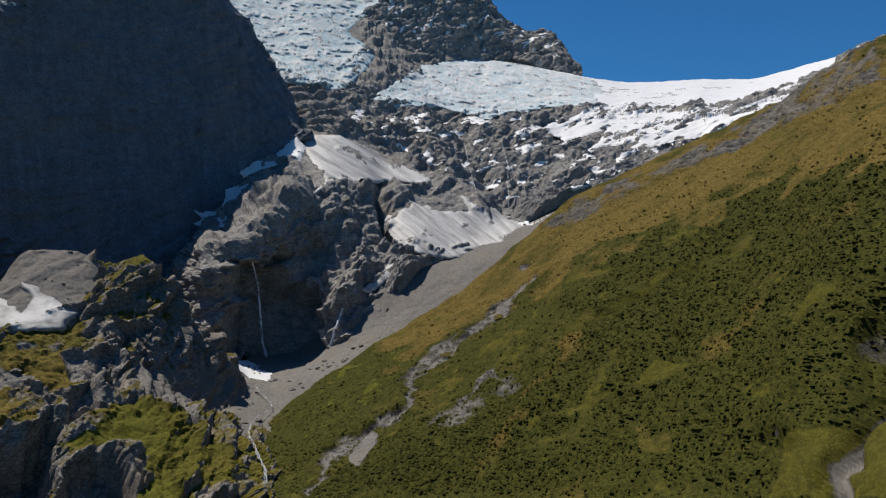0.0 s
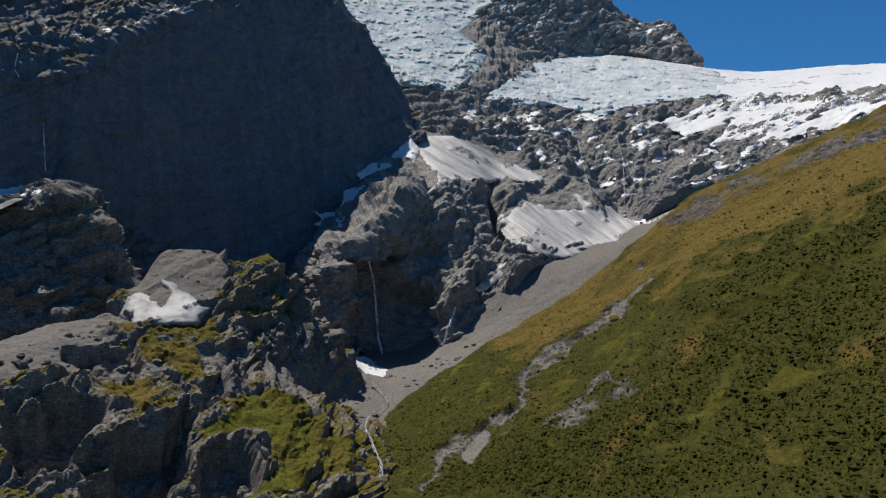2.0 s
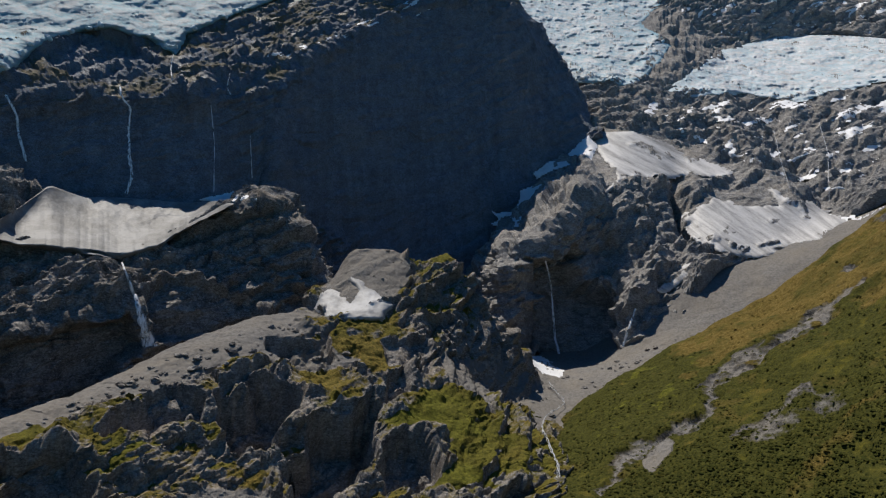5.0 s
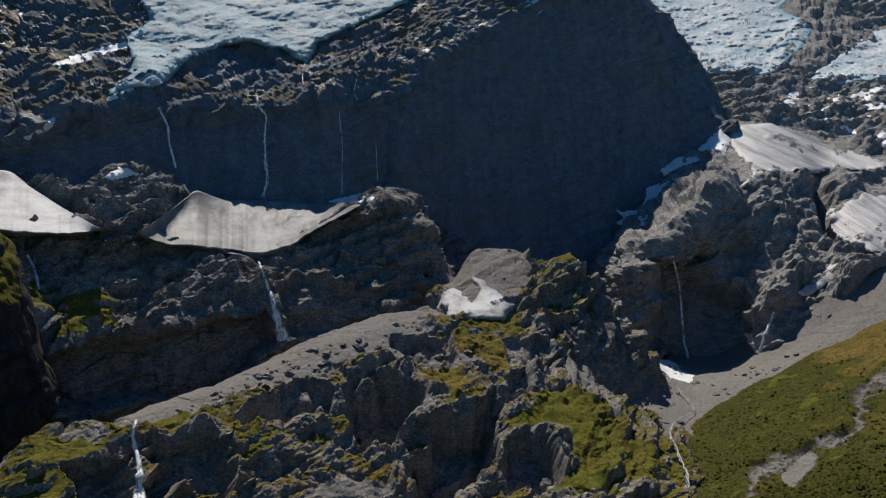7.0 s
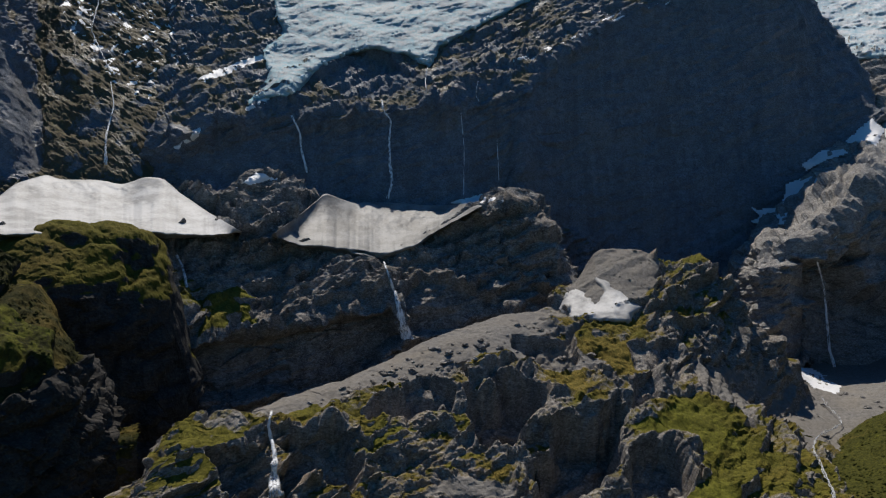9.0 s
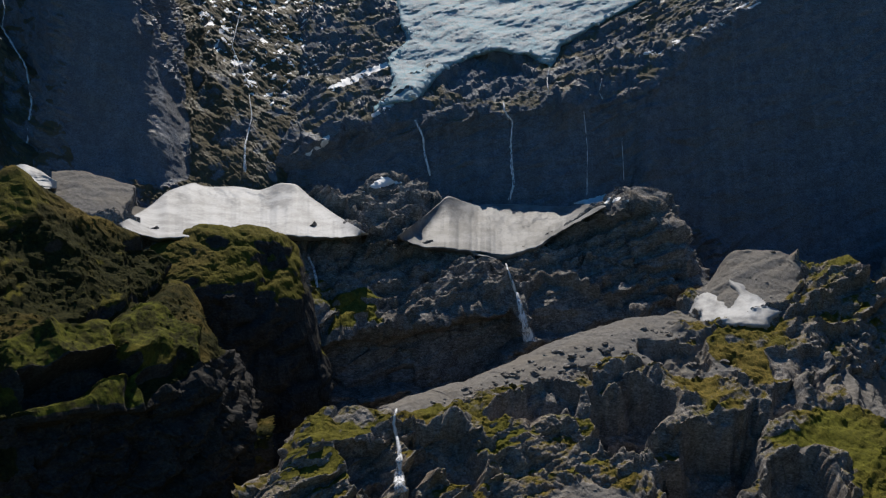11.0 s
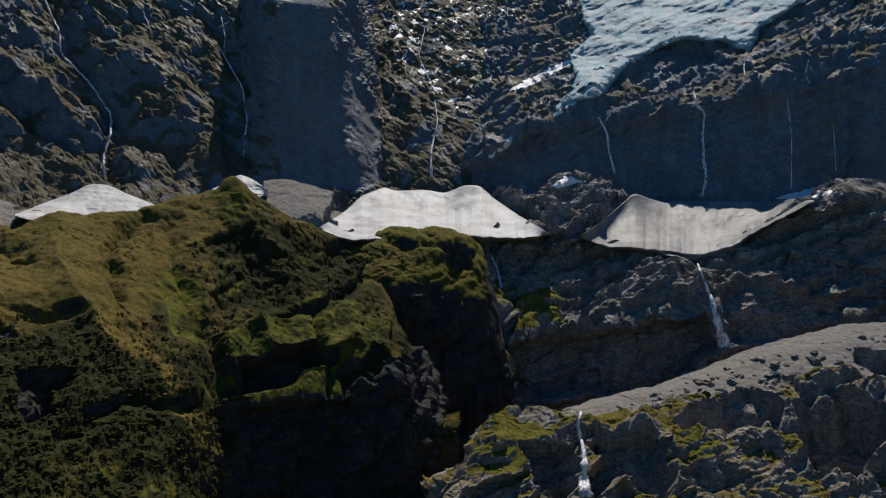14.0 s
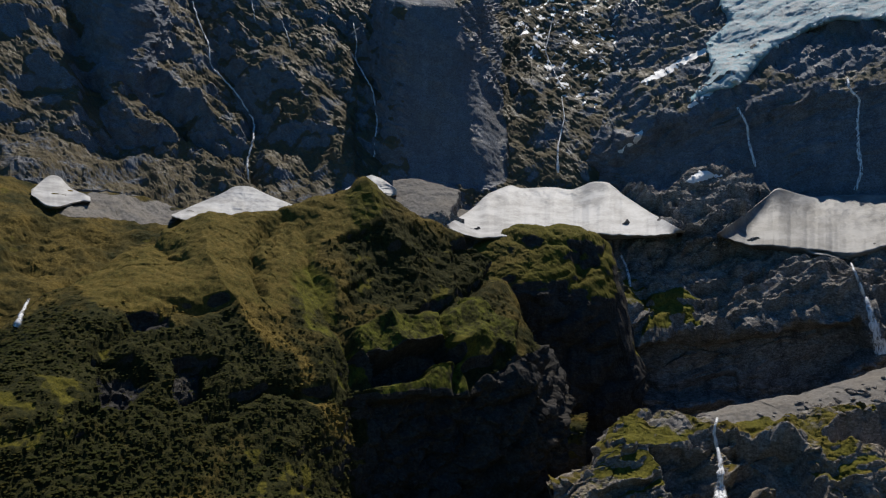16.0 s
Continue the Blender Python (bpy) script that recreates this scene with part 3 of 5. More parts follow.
def clump(seed):
    """A shrub: an uneven low dome of a few leaf clumps."""
    rng = np.random.default_rng(100 + seed)
    co, faces = [], []
    for k in range(3):
        mid = np.array((rng.uniform(-0.6, 0.6), rng.uniform(-0.6, 0.6), 0.0))
        r = rng.uniform(0.45, 0.8)
        first = len(co)
        co.append(mid + (rng.normal(0, 0.1), rng.normal(0, 0.1), r * rng.uniform(0.8, 1.2)))
        for j in range(6):
            a = j * 1.047 + rng.uniform(-0.3, 0.3)
            q = r * rng.uniform(0.75, 1.25)
            co.append(mid + (q * math.cos(a), q * math.sin(a), r * rng.uniform(-0.25, 0.45)))
            faces.append((first, first + 1 + j, first + 1 + (j + 1) % 6))
    return np.array(co), np.array(faces)


def shrubs(name, land, count, size, label, seed, material):
    rng = np.random.default_rng(seed)
    P = land.V.reshape(-1, 3)
    w = (land.cover - 0.3).clip(0) ** 1.6 * step(-0.1, 0.3, land.N[..., 2].ravel()) * step(1100, 600, land.d.ravel()) * land.turf.ravel().clip(0, 1) * land.d.ravel() ** 0.6
    gold = land.W["tussock"].ravel()
    pick = rng.choice(len(P), count, p=w / w.sum())
    kinds = [clump(k) for k in range(12)]
    vs, fs, tones, top = [], [], [], 0
    for i in pick:
        co, tri = kinds[rng.integers(12)]
        a, r = rng.uniform(0, 6.28), size * (0.55 + 1.1 * rng.random() ** 3)
        c, s = math.cos(a), math.sin(a)
        q = co * r * np.array((1, 1, rng.uniform(0.45, 0.8)))
        q = np.stack([q[:, 0] * c - q[:, 1] * s, q[:, 0] * s + q[:, 1] * c, q[:, 2]], 1) + P[i] + (rng.normal(0, 0.6), rng.normal(0, 0.6), 0.15 * r)
        vs.append(q)
        fs.append(tri + top)
        tones.append(np.full(len(co), gold[i]))
        top += len(co)
    ob = mesh_of(name, np.concatenate(vs), np.concatenate(fs), material, tussock=np.concatenate(tones))
    return tagged(ob, label, "shrubs", kind="stuff")


def beyond(rail, dd, dz):
    return [(a, d + dd, z + dz) for a, d, z in rail]


# valley floor to the horizon
gx = np.linspace(-4700, 4700, 95)
GA, GD = np.meshgrid(gx, gx)
GV = np.stack([GD, GA, 20 + 60 * step(300, 1600, np.hypot(GA, GD))], -1)
GV[..., 2] += 8 * fbm(GV.reshape(-1, 3) / 300, 3, 2).reshape(GA.shape)
one = np.ones(GA.size)
ground = tagged(mesh_of("ground", GV.reshape(-1, 3), grid_quads(*GA.shape), GRASS, grass=one * 0.6, scree=one * 0.5, tussock=one * 0.4), "wide valley floor of rough turf and gravel", "ground", kind="structure")

floor_rails = [
    [(-12.0, 560, 76), (0.0, 560, 76), (14.0, 560, 65), (26.0, 560, 76)],
    [(-12.0, 740, 78), (0.0, 740, 78), (10.2, 650, 81), (14.6, 655, 83), (17.1, 690, 91), (26.0, 700, 90)],
    [(-12.0, 950, 100), (0.0, 950, 100), (11.9, 820, 96), (14.3, 830, 97), (17.1, 860, 115), (20.0, 880, 134), (26.0, 880, 115)],
    [(-12.0, 1100, 190), (7.5, 1000, 148), (10.2, 1010, 134), (13.7, 960, 124), (16.3, 980, 136), (19.2, 980, 129), (26.0, 980, 124)],
    [(-14.2, 1330, 355), (-5.3, 1260, 313), (1.1, 1180, 247), (3.9, 1140, 212), (7.5, 1090, 163), (10.2, 1070, 136), (13.7, 1090, 128), (16.3, 1100, 139), (26.0, 1100, 113)],
    [(-18.5, 1500, 497), (-11.2, 1460, 430), (-6.7, 1420, 371), (-4.4, 1380, 353), (-1.7, 1340, 325), (1.1, 1300, 309), (4.3, 1240, 284), (6.6, 1160, 207), (9.3, 1110, 154), (11.9, 1165, 126), (16.3, 1165, 129), (26.0, 1165, 102)],
    [(-12.0, 1600, 348), (26.0, 1250, 87)]]
FLOOR = Land("scree_floor", floor_rails, (-10, 27), 0.15, crag=0.10, scree=1.0, swell=0.12, label="pale grey scree and gravel filling the valley head", category="scree", material=ROCK, seed=1)

slope_rails = [
    [(22.0, 560, 76), (13.7, 520, 84), (-5.2, 430, 117), (-22.3, 340, 165), (-36.1, 280, 205)],
    [(22.0, 700, 69), (15.0, 650, 81), (3.9, 560, 109), (-9.8, 470, 141), (-22.4, 390, 176), (-32.0, 330, 204), (-37.9, 300, 219)],
    [(22.0, 850, 70), (17.1, 800, 76), (14.8, 850, 91), (11.9, 900, 118), (6.6, 950, 167), (-0.7, 985, 236), (-5.3, 1005, 299), (-10.7, 1020, 385), (-15.5, 1015, 421), (-20.5, 1000, 457), (-25.6, 985, 496), (-31.0, 955, 540), (-38.2, 930, 583)],
    ]
slope_rails += [beyond(slope_rails[2], 60, -40), beyond(slope_rails[2], 330, -330)]
SLOPE = Land("grassy_slope", slope_rails, (-38, 19), 0.13, flat=True, crag=0.06, turf=1.0, tussock=0.35, grip=0.5, swell=0.25, roll=0.35, scrub=0.6, material=GRASS, soft=2.0,
             label="long green and golden tussock slope with shrubs and gullies", category="hillside", seed=2, zones=[
    ([(-7.57, -0.037), (-5.53, -0.065), (-3.47, -0.097), (-0.72, -0.133), (1.58, -0.157), (3.18, -0.209), (5.69, -0.244), (8.40, -0.274), (10.85, -0.338)], 0.45, 1.0, {"turf": 0.15, "scree": 0.9, "crag": 0.35, "push": -7}),
    ([(-5.28, -0.185), (-2.77, -0.204), (-0.25, -0.245)], 0.55, 1.6, {"turf": 0.3, "scree": 0.8, "push": -2}),
    ([(5.69, -0.260), (7.05, -0.287)], 1.2, 0.3, {"turf": 0.0, "scree": 1.0}),
    ([(-33.16, -0.073), (-32.15, -0.161), (-30.46, -0.219), (-28.88, -0.265), (-28.97, -0.313)], 0.5, 0.5, {"turf": 0.0, "scree": 1.0, "crag": 0.25, "push": -5}),
    ([(-31.99, 0.254), (-27.82, 0.215), (-22.52, 0.157), (-17.65, 0.117), (-12.50, 0.081), (-8.04, 0.034), (-9.83, 0.042), (-16.38, 0.094), (-23.30, 0.142), (-32.23, 0.205)], 0, 0.6, {"turf": 0.55, "scree": 0.5, "crag": 0.4, "tussock": 1.0}),
    ([(6.59, -0.140), (14.77, -0.246), (13.69, -0.300), (3.87, -0.197), (1.12, -0.133)], 0, 0.8, {"tussock": 0.1, "lush": 0.6}),
    ([(-8.00, -0.148), (-10.25, -0.084), (-14.22, 0.002), (-20.50, 0.062), (-26.32, 0.095), (-34.51, 0.133), (-34.33, -0.296), (10.19, -0.351), (3.87, -0.276), (-5.28, -0.189)], 0, 2.4, {"shrub": 1.1, "tussock": 0.15}),
    ([(-34.56, 0.246), (-30.98, 0.249), (-22.53, 0.172), (-10.73, 0.083), (-5.31, 0.011), (3.86, -0.109), (6.14, -0.156), (1.12, -0.133), (-5.30, -0.073), (-13.35, -0.006), (-20.50, 0.058), (-27.05, 0.094), (-34.51, 0.114)], 0, 1.9, {"tussock": 0.72, "shrub": 0.6}),
    ([(-11.13, -0.116), (-8.89, -0.179), (-5.27, -0.244), (-3.44, -0.316)], 1.6, 1.2, {"tussock": 0.6}),
    ([(-29.87, 0.050), (-26.28, 0.002), (-23.61, -0.079), (-20.44, -0.141)], 1.6, 1.5, {"tussock": 0.55}),
    ([(-23.64, 0.016), (-20.88, -0.013), (-17.60, -0.029), (-12.46, -0.084), (-9.35, -0.116)], 0.9, 0.8, {"shrub": 0.35, "tussock": 0.35}),
    ([(-13.75, -0.138), (-12.43, -0.178), (-11.10, -0.241), (-7.98, -0.275)], 0.9, 0.8, {"shrub": 0.4, "tussock": 0.3}),
    ([(-15.45, -0.183), (-16.94, -0.147), (-17.99, -0.143), (-19.83, -0.152), (-17.56, -0.170), (-14.17, -0.192), (-10.22, -0.230), (-9.78, -0.218)], 0, 0.2, {"shrub": 0.0, "tussock": 0.05}),
    ([(-25.05, -0.317), (-26.19, -0.242), (-29.77, -0.214), (-34.39, -0.164), (-34.33, -0.296)], 0, 0.3, {"shrub": 0.03, "tussock": 0.1}),
    ([(-14.58, -0.246), (-19.20, -0.232), (-18.2, -0.258), (-15.4, -0.262)], 0, 1.6, {"shrub": 0.15, "tussock": 0.6}),
    hollow([(-30.50, -0.095), (-31.53, -0.060), (-32.12, -0.073), (-31.70, -0.128), (-31.42, -0.169), (-30.47, -0.185), (-29.97, -0.158)], 9, 0.6, 0.4, 0.8),
    ], folds=[([(-34.47, 0.021), (-32.19, -0.060), (-31.98, -0.162), (-30.11, -0.227), (-28.97, -0.313)], 1.4, -12), ([(-29.86, 0.022), (-27.70, -0.105), (-26.20, -0.221)], 2.2, 8), ([(-20.49, 0.024), (-18.00, -0.082), (-17.78, -0.143)], 1.2, -6), ([(-27.03, 0.037), (-20.48, -0.013), (-9.80, -0.116)], 1.0, -5)])
shrubs("slope_shrubs", SLOPE, 22000, 1.4, "dense dark green alpine shrubs over the grassy slope", 21, SHRUB)

head_rails = [
    [(27.0, 1430, 28), (23.0, 1350, 57), (19.5, 1150, 93), (16.3, 1145, 115), (14.1, 1150, 114), (11.1, 1150, 125), (9.3, 1110, 144), (7.5, 1110, 158), (4.3, 1140, 199), (2.0, 1220, 274), (-3.0, 1340, 314), (-6.7, 1420, 363), (-11.2, 1480, 423), (-18.5, 1560, 493), (-32.2, 1600, 585)],
    [(27.0, 1460, 81), (23.0, 1400, 174), (20.5, 1280, 249), (18.5, 1170, 300), (15.8, 1150, 321), (13.7, 1210, 356), (11.1, 1330, 409), (8.4, 1390, 426), (4.8, 1420, 412), (1.1, 1440, 408), (-3.0, 1450, 391), (-6.2, 1480, 386), (-9.8, 1540, 444), (-18.5, 1650, 536), (-32.2, 1700, 637)],
    [(27.0, 1800, 120), (21.0, 1750, 335), (17.9, 1800, 443), (14.1, 1700, 544), (11.5, 1640, 576), (8.4, 1600, 565), (4.8, 1580, 513), (1.1, 1590, 483), (-3.0, 1620, 486), (-7.6, 1680, 518), (-14.3, 1750, 576), (-22.5, 1780, 633), (-32.2, 1800, 706)],
    [(18.0, 1900, 800), (13.7, 1880, 758), (10.2, 1860, 750), (6.1, 1890, 736), (1.1, 1930, 716), (-3.1, 1950, 696), (-7.6, 1990, 709), (-14.3, 2040, 717), (-22.5, 2060, 724), (-26.4, 2050, 731), (-32.3, 2000, 806)],
    [(21.2, 2500, 1265), (17.1, 2600, 1298), (10.2, 2700, 1335), (5.7, 2700, 1302), (2.0, 2650, 1117), (-3.5, 2600, 1041), (-11.0, 2500, 933), (-14.3, 2520, 906), (-18.5, 2520, 900), (-24.1, 2480, 874), (-28.2, 2400, 882), (-31.0, 2300, 880), (-38.2, 2200, 928)]]
head_rails += [beyond(head_rails[4], 150, -120), beyond(head_rails[4], 500, -900)]
HEAD = Land("valley_headwall", head_rails, (-37, 26.5), 0.13, crag=0.95, material=ROCK_HIGH, label="craggy grey rock headwall below the icefields", category="mountain", seed=3, swell=0.8, soft=3.0, fine=0.8, boss=0.75, ledge=1.3, zones=[
    hollow([(15.60, -0.010), (13.90, -0.004), (11.60, -0.022), (10.18, -0.060), (9.51, -0.123), (11.07, -0.166), (16.26, -0.170)], 62, 1.3, 0.7),
    ([(17.96, 0.302), (13.70, 0.261), (9.28, 0.249), (6.57, 0.290), (6.56, 0.427), (17.97, 0.409)], 0, 0.3, {"crag": 0.15}),
    ([(6.57, 0.222), (1.08, 0.208), (-5.35, 0.198), (-12.09, 0.206), (-22.54, 0.195), (-28.18, 0.221), (-32.26, 0.266), (-22.56, 0.262), (-9.89, 0.287), (-2.15, 0.292)], 0, 0.3, {"crag": 0.10}),
    ([(11.95, 0.176), (6.58, 0.166), (-0.29, 0.103), (3.85, 0.087), (8.39, 0.098), (10.62, 0.082)], 0, 0.3, {"crag": 0.2}),
    ([(5.22, 0.051), (2.47, 0.083), (-2.12, 0.091), (-7.14, 0.042), (-2.57, 0.007), (3.85, 0.011)], 0, 0.3, {"crag": 0.25}),
    ([(-7.5, 0.262), (-11.2, 0.240), (-14.3, 0.232), (-18.5, 0.228), (-24.1, 0.222), (-28.2, 0.236), (-32.2, 0.262), (-33.0, 0.30), (-24.0, 0.262), (-14.0, 0.27), (-9.0, 0.30)], 0, 0.1, {"snow": 1.2, "crag": 0.06}),
    hollow([(8.79, 0.098), (6.50, 0.086), (5.12, 0.099), (4.21, 0.026), (5.59, 0.010), (7.42, 0.050)], 14),
    hollow([(13.33, -0.013), (11.07, 0.010), (7.43, 0.002), (8.34, -0.022), (11.98, -0.037)], 9),
    ], folds=[([(5.12, 0.131), (4.90, 0.074), (4.44, 0.026)], 0.8, -20), ([(12.43, 0.074), (8.79, 0.098), (6.50, 0.082)], 1.6, 20), ([(0.06, 0.202), (-2.21, 0.137), (-4.90, 0.065)], 1.2, -16), ([(1.44, 0.154), (-0.84, 0.098), (-3.55, 0.058)], 1.6, 16), ([(10.17, -0.109), (7.43, -0.054), (4.21, 0.002)], 1.4, 16), ([(8.84, 0.059), (6.58, 0.003), (7.94, -0.084)], 1.6, 18), ([(10.18, 0.019), (9.51, -0.052), (8.84, -0.116)], 0.9, -14), ([(4.76, 0.083), (4.31, 0.011), (6.13, -0.061)], 0.9, -16), ([(14.13, 0.081), (11.07, 0.042), (8.39, 0.027)], 1.2, 12)])
peak_rails = [
    [(9.7, 2000, 694), (7.9, 1900, 706), (5.7, 1990, 739), (2.9, 2200, 839), (-2.1, 2480, 968), (-5.4, 2540, 1002), (-9.2, 2490, 936), (-11.1, 2490, 914)],
    [(8.8, 2180, 861), (7.5, 2200, 938), (5.7, 2260, 967), (2.0, 2400, 1049), (-3.5, 2580, 1125), (-7.2, 2590, 1087), (-9.4, 2540, 1035), (-11.0, 2500, 925)],
    [(8.2, 2300, 856), (7.2, 2400, 1092), (4.3, 2520, 1237), (1.1, 2640, 1370), (-2.2, 2680, 1352), (-3.9, 2680, 1275), (-5.4, 2660, 1169), (-7.2, 2650, 1142), (-9.2, 2600, 1128), (-10.1, 2560, 1035), (-11.1, 2520, 940)]]
peak_rails += [beyond(peak_rails[2], 80, -80), beyond(peak_rails[2], 300, -500)]
PEAK = Land("rocky_peak", peak_rails, (-11.2, 9.6), 0.13, crag=1.0, material=ROCK_HIGH, relief=0.95, fine=0.6, swell=0.3, rake=35, label="dark brown rocky peak dusted with snow", category="mountain", seed=4, soft=1.5)

cliff_rails = [
    [(11.5, 1570, 554), (12.6, 1545, 498), (14.6, 1520, 452), (17.1, 1480, 350), (18.8, 1440, 272), (20.0, 1410, 60), (26.0, 1370, 81), (33.0, 1310, 117), (38.0, 1250, 212), (37.1, 1205, 383), (41.6, 1180, 387), (47.4, 1170, 384), (52.9, 1180, 407), (58.4, 1190, 421), (65.4, 1190, 405), (61.4, 1185, 385), (64.6, 1190, 400), (66.0, 1260, 363), (70.0, 1420, 371)],
    [(11.6, 1580, 566), (12.8, 1600, 618), (14.1, 1610, 681), (15.4, 1610, 732), (16.3, 1600, 797), (17.3, 1590, 845), (20.8, 1540, 855), (25.2, 1490, 821), (27.9, 1440, 779), (30.7, 1390, 736), (33.4, 1345, 674), (36.2, 1295, 612), (37.6, 1265, 579), (41.7, 1235, 556), (45.2, 1230, 556), (48.7, 1225, 547), (52.5, 1225, 542), (55.7, 1230, 537), (58.7, 1235, 519), (61.0, 1235, 506), (64.4, 1230, 460), (62.3, 1225, 501), (64.6, 1230, 482), (66.0, 1320, 458), (70.0, 1480, 478)],
    [(11.0, 1650, 564), (13.0, 1670, 701), (15.0, 1670, 801), (17.0, 1650, 878), (19.0, 1620, 908), (21.5, 1610, 976), (24.0, 1590, 1031), (27.0, 1590, 1016), (31.0, 1640, 940), (36.0, 1650, 927), (42.0, 1610, 896), (48.0, 1600, 876), (55.0, 1630, 887), (62.0, 1650, 894), (66.0, 1750, 930), (70.0, 1950, 1002)],
    [(11.0, 1850, 559), (14.0, 1850, 670), (17.0, 1850, 910), (20.0, 1800, 1020), (24.0, 1800, 1128), (28.0, 1840, 1128), (48.0, 1800, 1092), (62.0, 1850, 1114), (70.0, 2200, 1268)]]
cliff_rails += [beyond(cliff_rails[3], 300, -100), beyond(cliff_rails[3], 700, -700)]
cliff_rails[0] = [(a, d, z - 45 * (a > 36.5)) for a, d, z in cliff_rails[0]]
CLIFF = Land("great_cliff", cliff_rails, (10.6, 70), 0.13, flat=True, crag=0.65, turf=0.7, tussock=0.8, grip=0.1, fine=1.0, material=ROCK_WET_HAZE, label="huge dark shaded cliff with ledges above a snow bench", category="cliff", seed=5, swell=0.5, soft=2.5, rake=24, ledge=1.5, coarse_back=2, spur=(9, 60, -1.6), flute=3, boss=0.4, zones=[
    ([(37.0, 0.205), (45.0, 0.190), (52.0, 0.172), (58.0, 0.160), (64.0, 0.120), (64.0, 0.06), (37.0, 0.06)], 0, 0.4, {"crag": 0.24, "turf": 0.0}),
    ([(10.75, 0.157), (16.87, 0.348), (26.12, 0.352), (33.44, 0.274), (37.11, 0.209), (37.10, 0.081), (27.93, -0.023), (19.03, -0.022)], 0, 0.4, {"crag": 0.22, "turf": 0.0}),
    hollow([(53.08, 0.244), (50.11, 0.284), (47.38, 0.276), (45.14, 0.249), (47.38, 0.220), (51.02, 0.218)], 18),
    hollow([(57.46, 0.273), (55.62, 0.293), (54.47, 0.291), (54.70, 0.261), (56.54, 0.253)], 14),
    ], folds=[([(66.29, 0.121), (62.02, 0.159), (58.37, 0.192), (55.61, 0.212)], 1.4, 26), ([(69.18, 0.339), (69.60, 0.276), (68.51, 0.222), (68.70, 0.120)], 1.2, -20), ([(43.37, 0.208), (39.04, 0.258), (32.89, 0.308)], 2.2, 22), ([(63.85, 0.314), (59.30, 0.349)], 1.5, 18)])

left_rails = [
    [(57.0, 1450, 372), (61.0, 1260, 363), (64.2, 1185, 366), (74.0, 1185, 355), (81.5, 1180, 370), (81.8, 1180, 366), (88.1, 1175, 360), (95.1, 1180, 359), (98.0, 1150, 343), (103.1, 1180, 381), (108.1, 1150, 387), (116.0, 1150, 369)],
    [(57.0, 1560, 487), (61.0, 1370, 478), (64.6, 1300, 508), (68.7, 1310, 523), (73.1, 1300, 488), (74.6, 1235, 485), (82.7, 1235, 485), (84.6, 1330, 512), (90.8, 1330, 487), (96.7, 1325, 466), (101.5, 1320, 460), (106.7, 1300, 478), (110.1, 1290, 497), (113.3, 1290, 493)],
    [(57.0, 1950, 1002), (61.0, 1700, 912), (66.0, 1640, 890), (72.0, 1650, 894), (73.6, 1620, 883), (75.2, 1400, 804), (76.5, 1305, 770), (78.0, 1288, 764), (79.4, 1285, 763), (81.8, 1285, 763), (83.3, 1570, 865), (88.0, 1650, 894), (93.0, 1630, 887), (97.0, 1670, 901), (100.0, 1610, 880), (101.5, 1480, 833), (103.5, 1480, 833), (105.0, 1590, 872), (110.0, 1630, 887), (116.0, 1630, 887)],
    [(57.0, 2350, 1358), (61.0, 2050, 1222), (116.0, 2000, 1200)]]
left_rails += [beyond(left_rails[3], 300, -100), beyond(left_rails[3], 700, -700)]
for k, (a, d, z) in enumerate(left_rails[2]):  # the far gullied face stands steeper
    if a > 84:
        left_rails[2][k] = (a, 0.95 * d, EYE + 0.95 * (z - EYE))
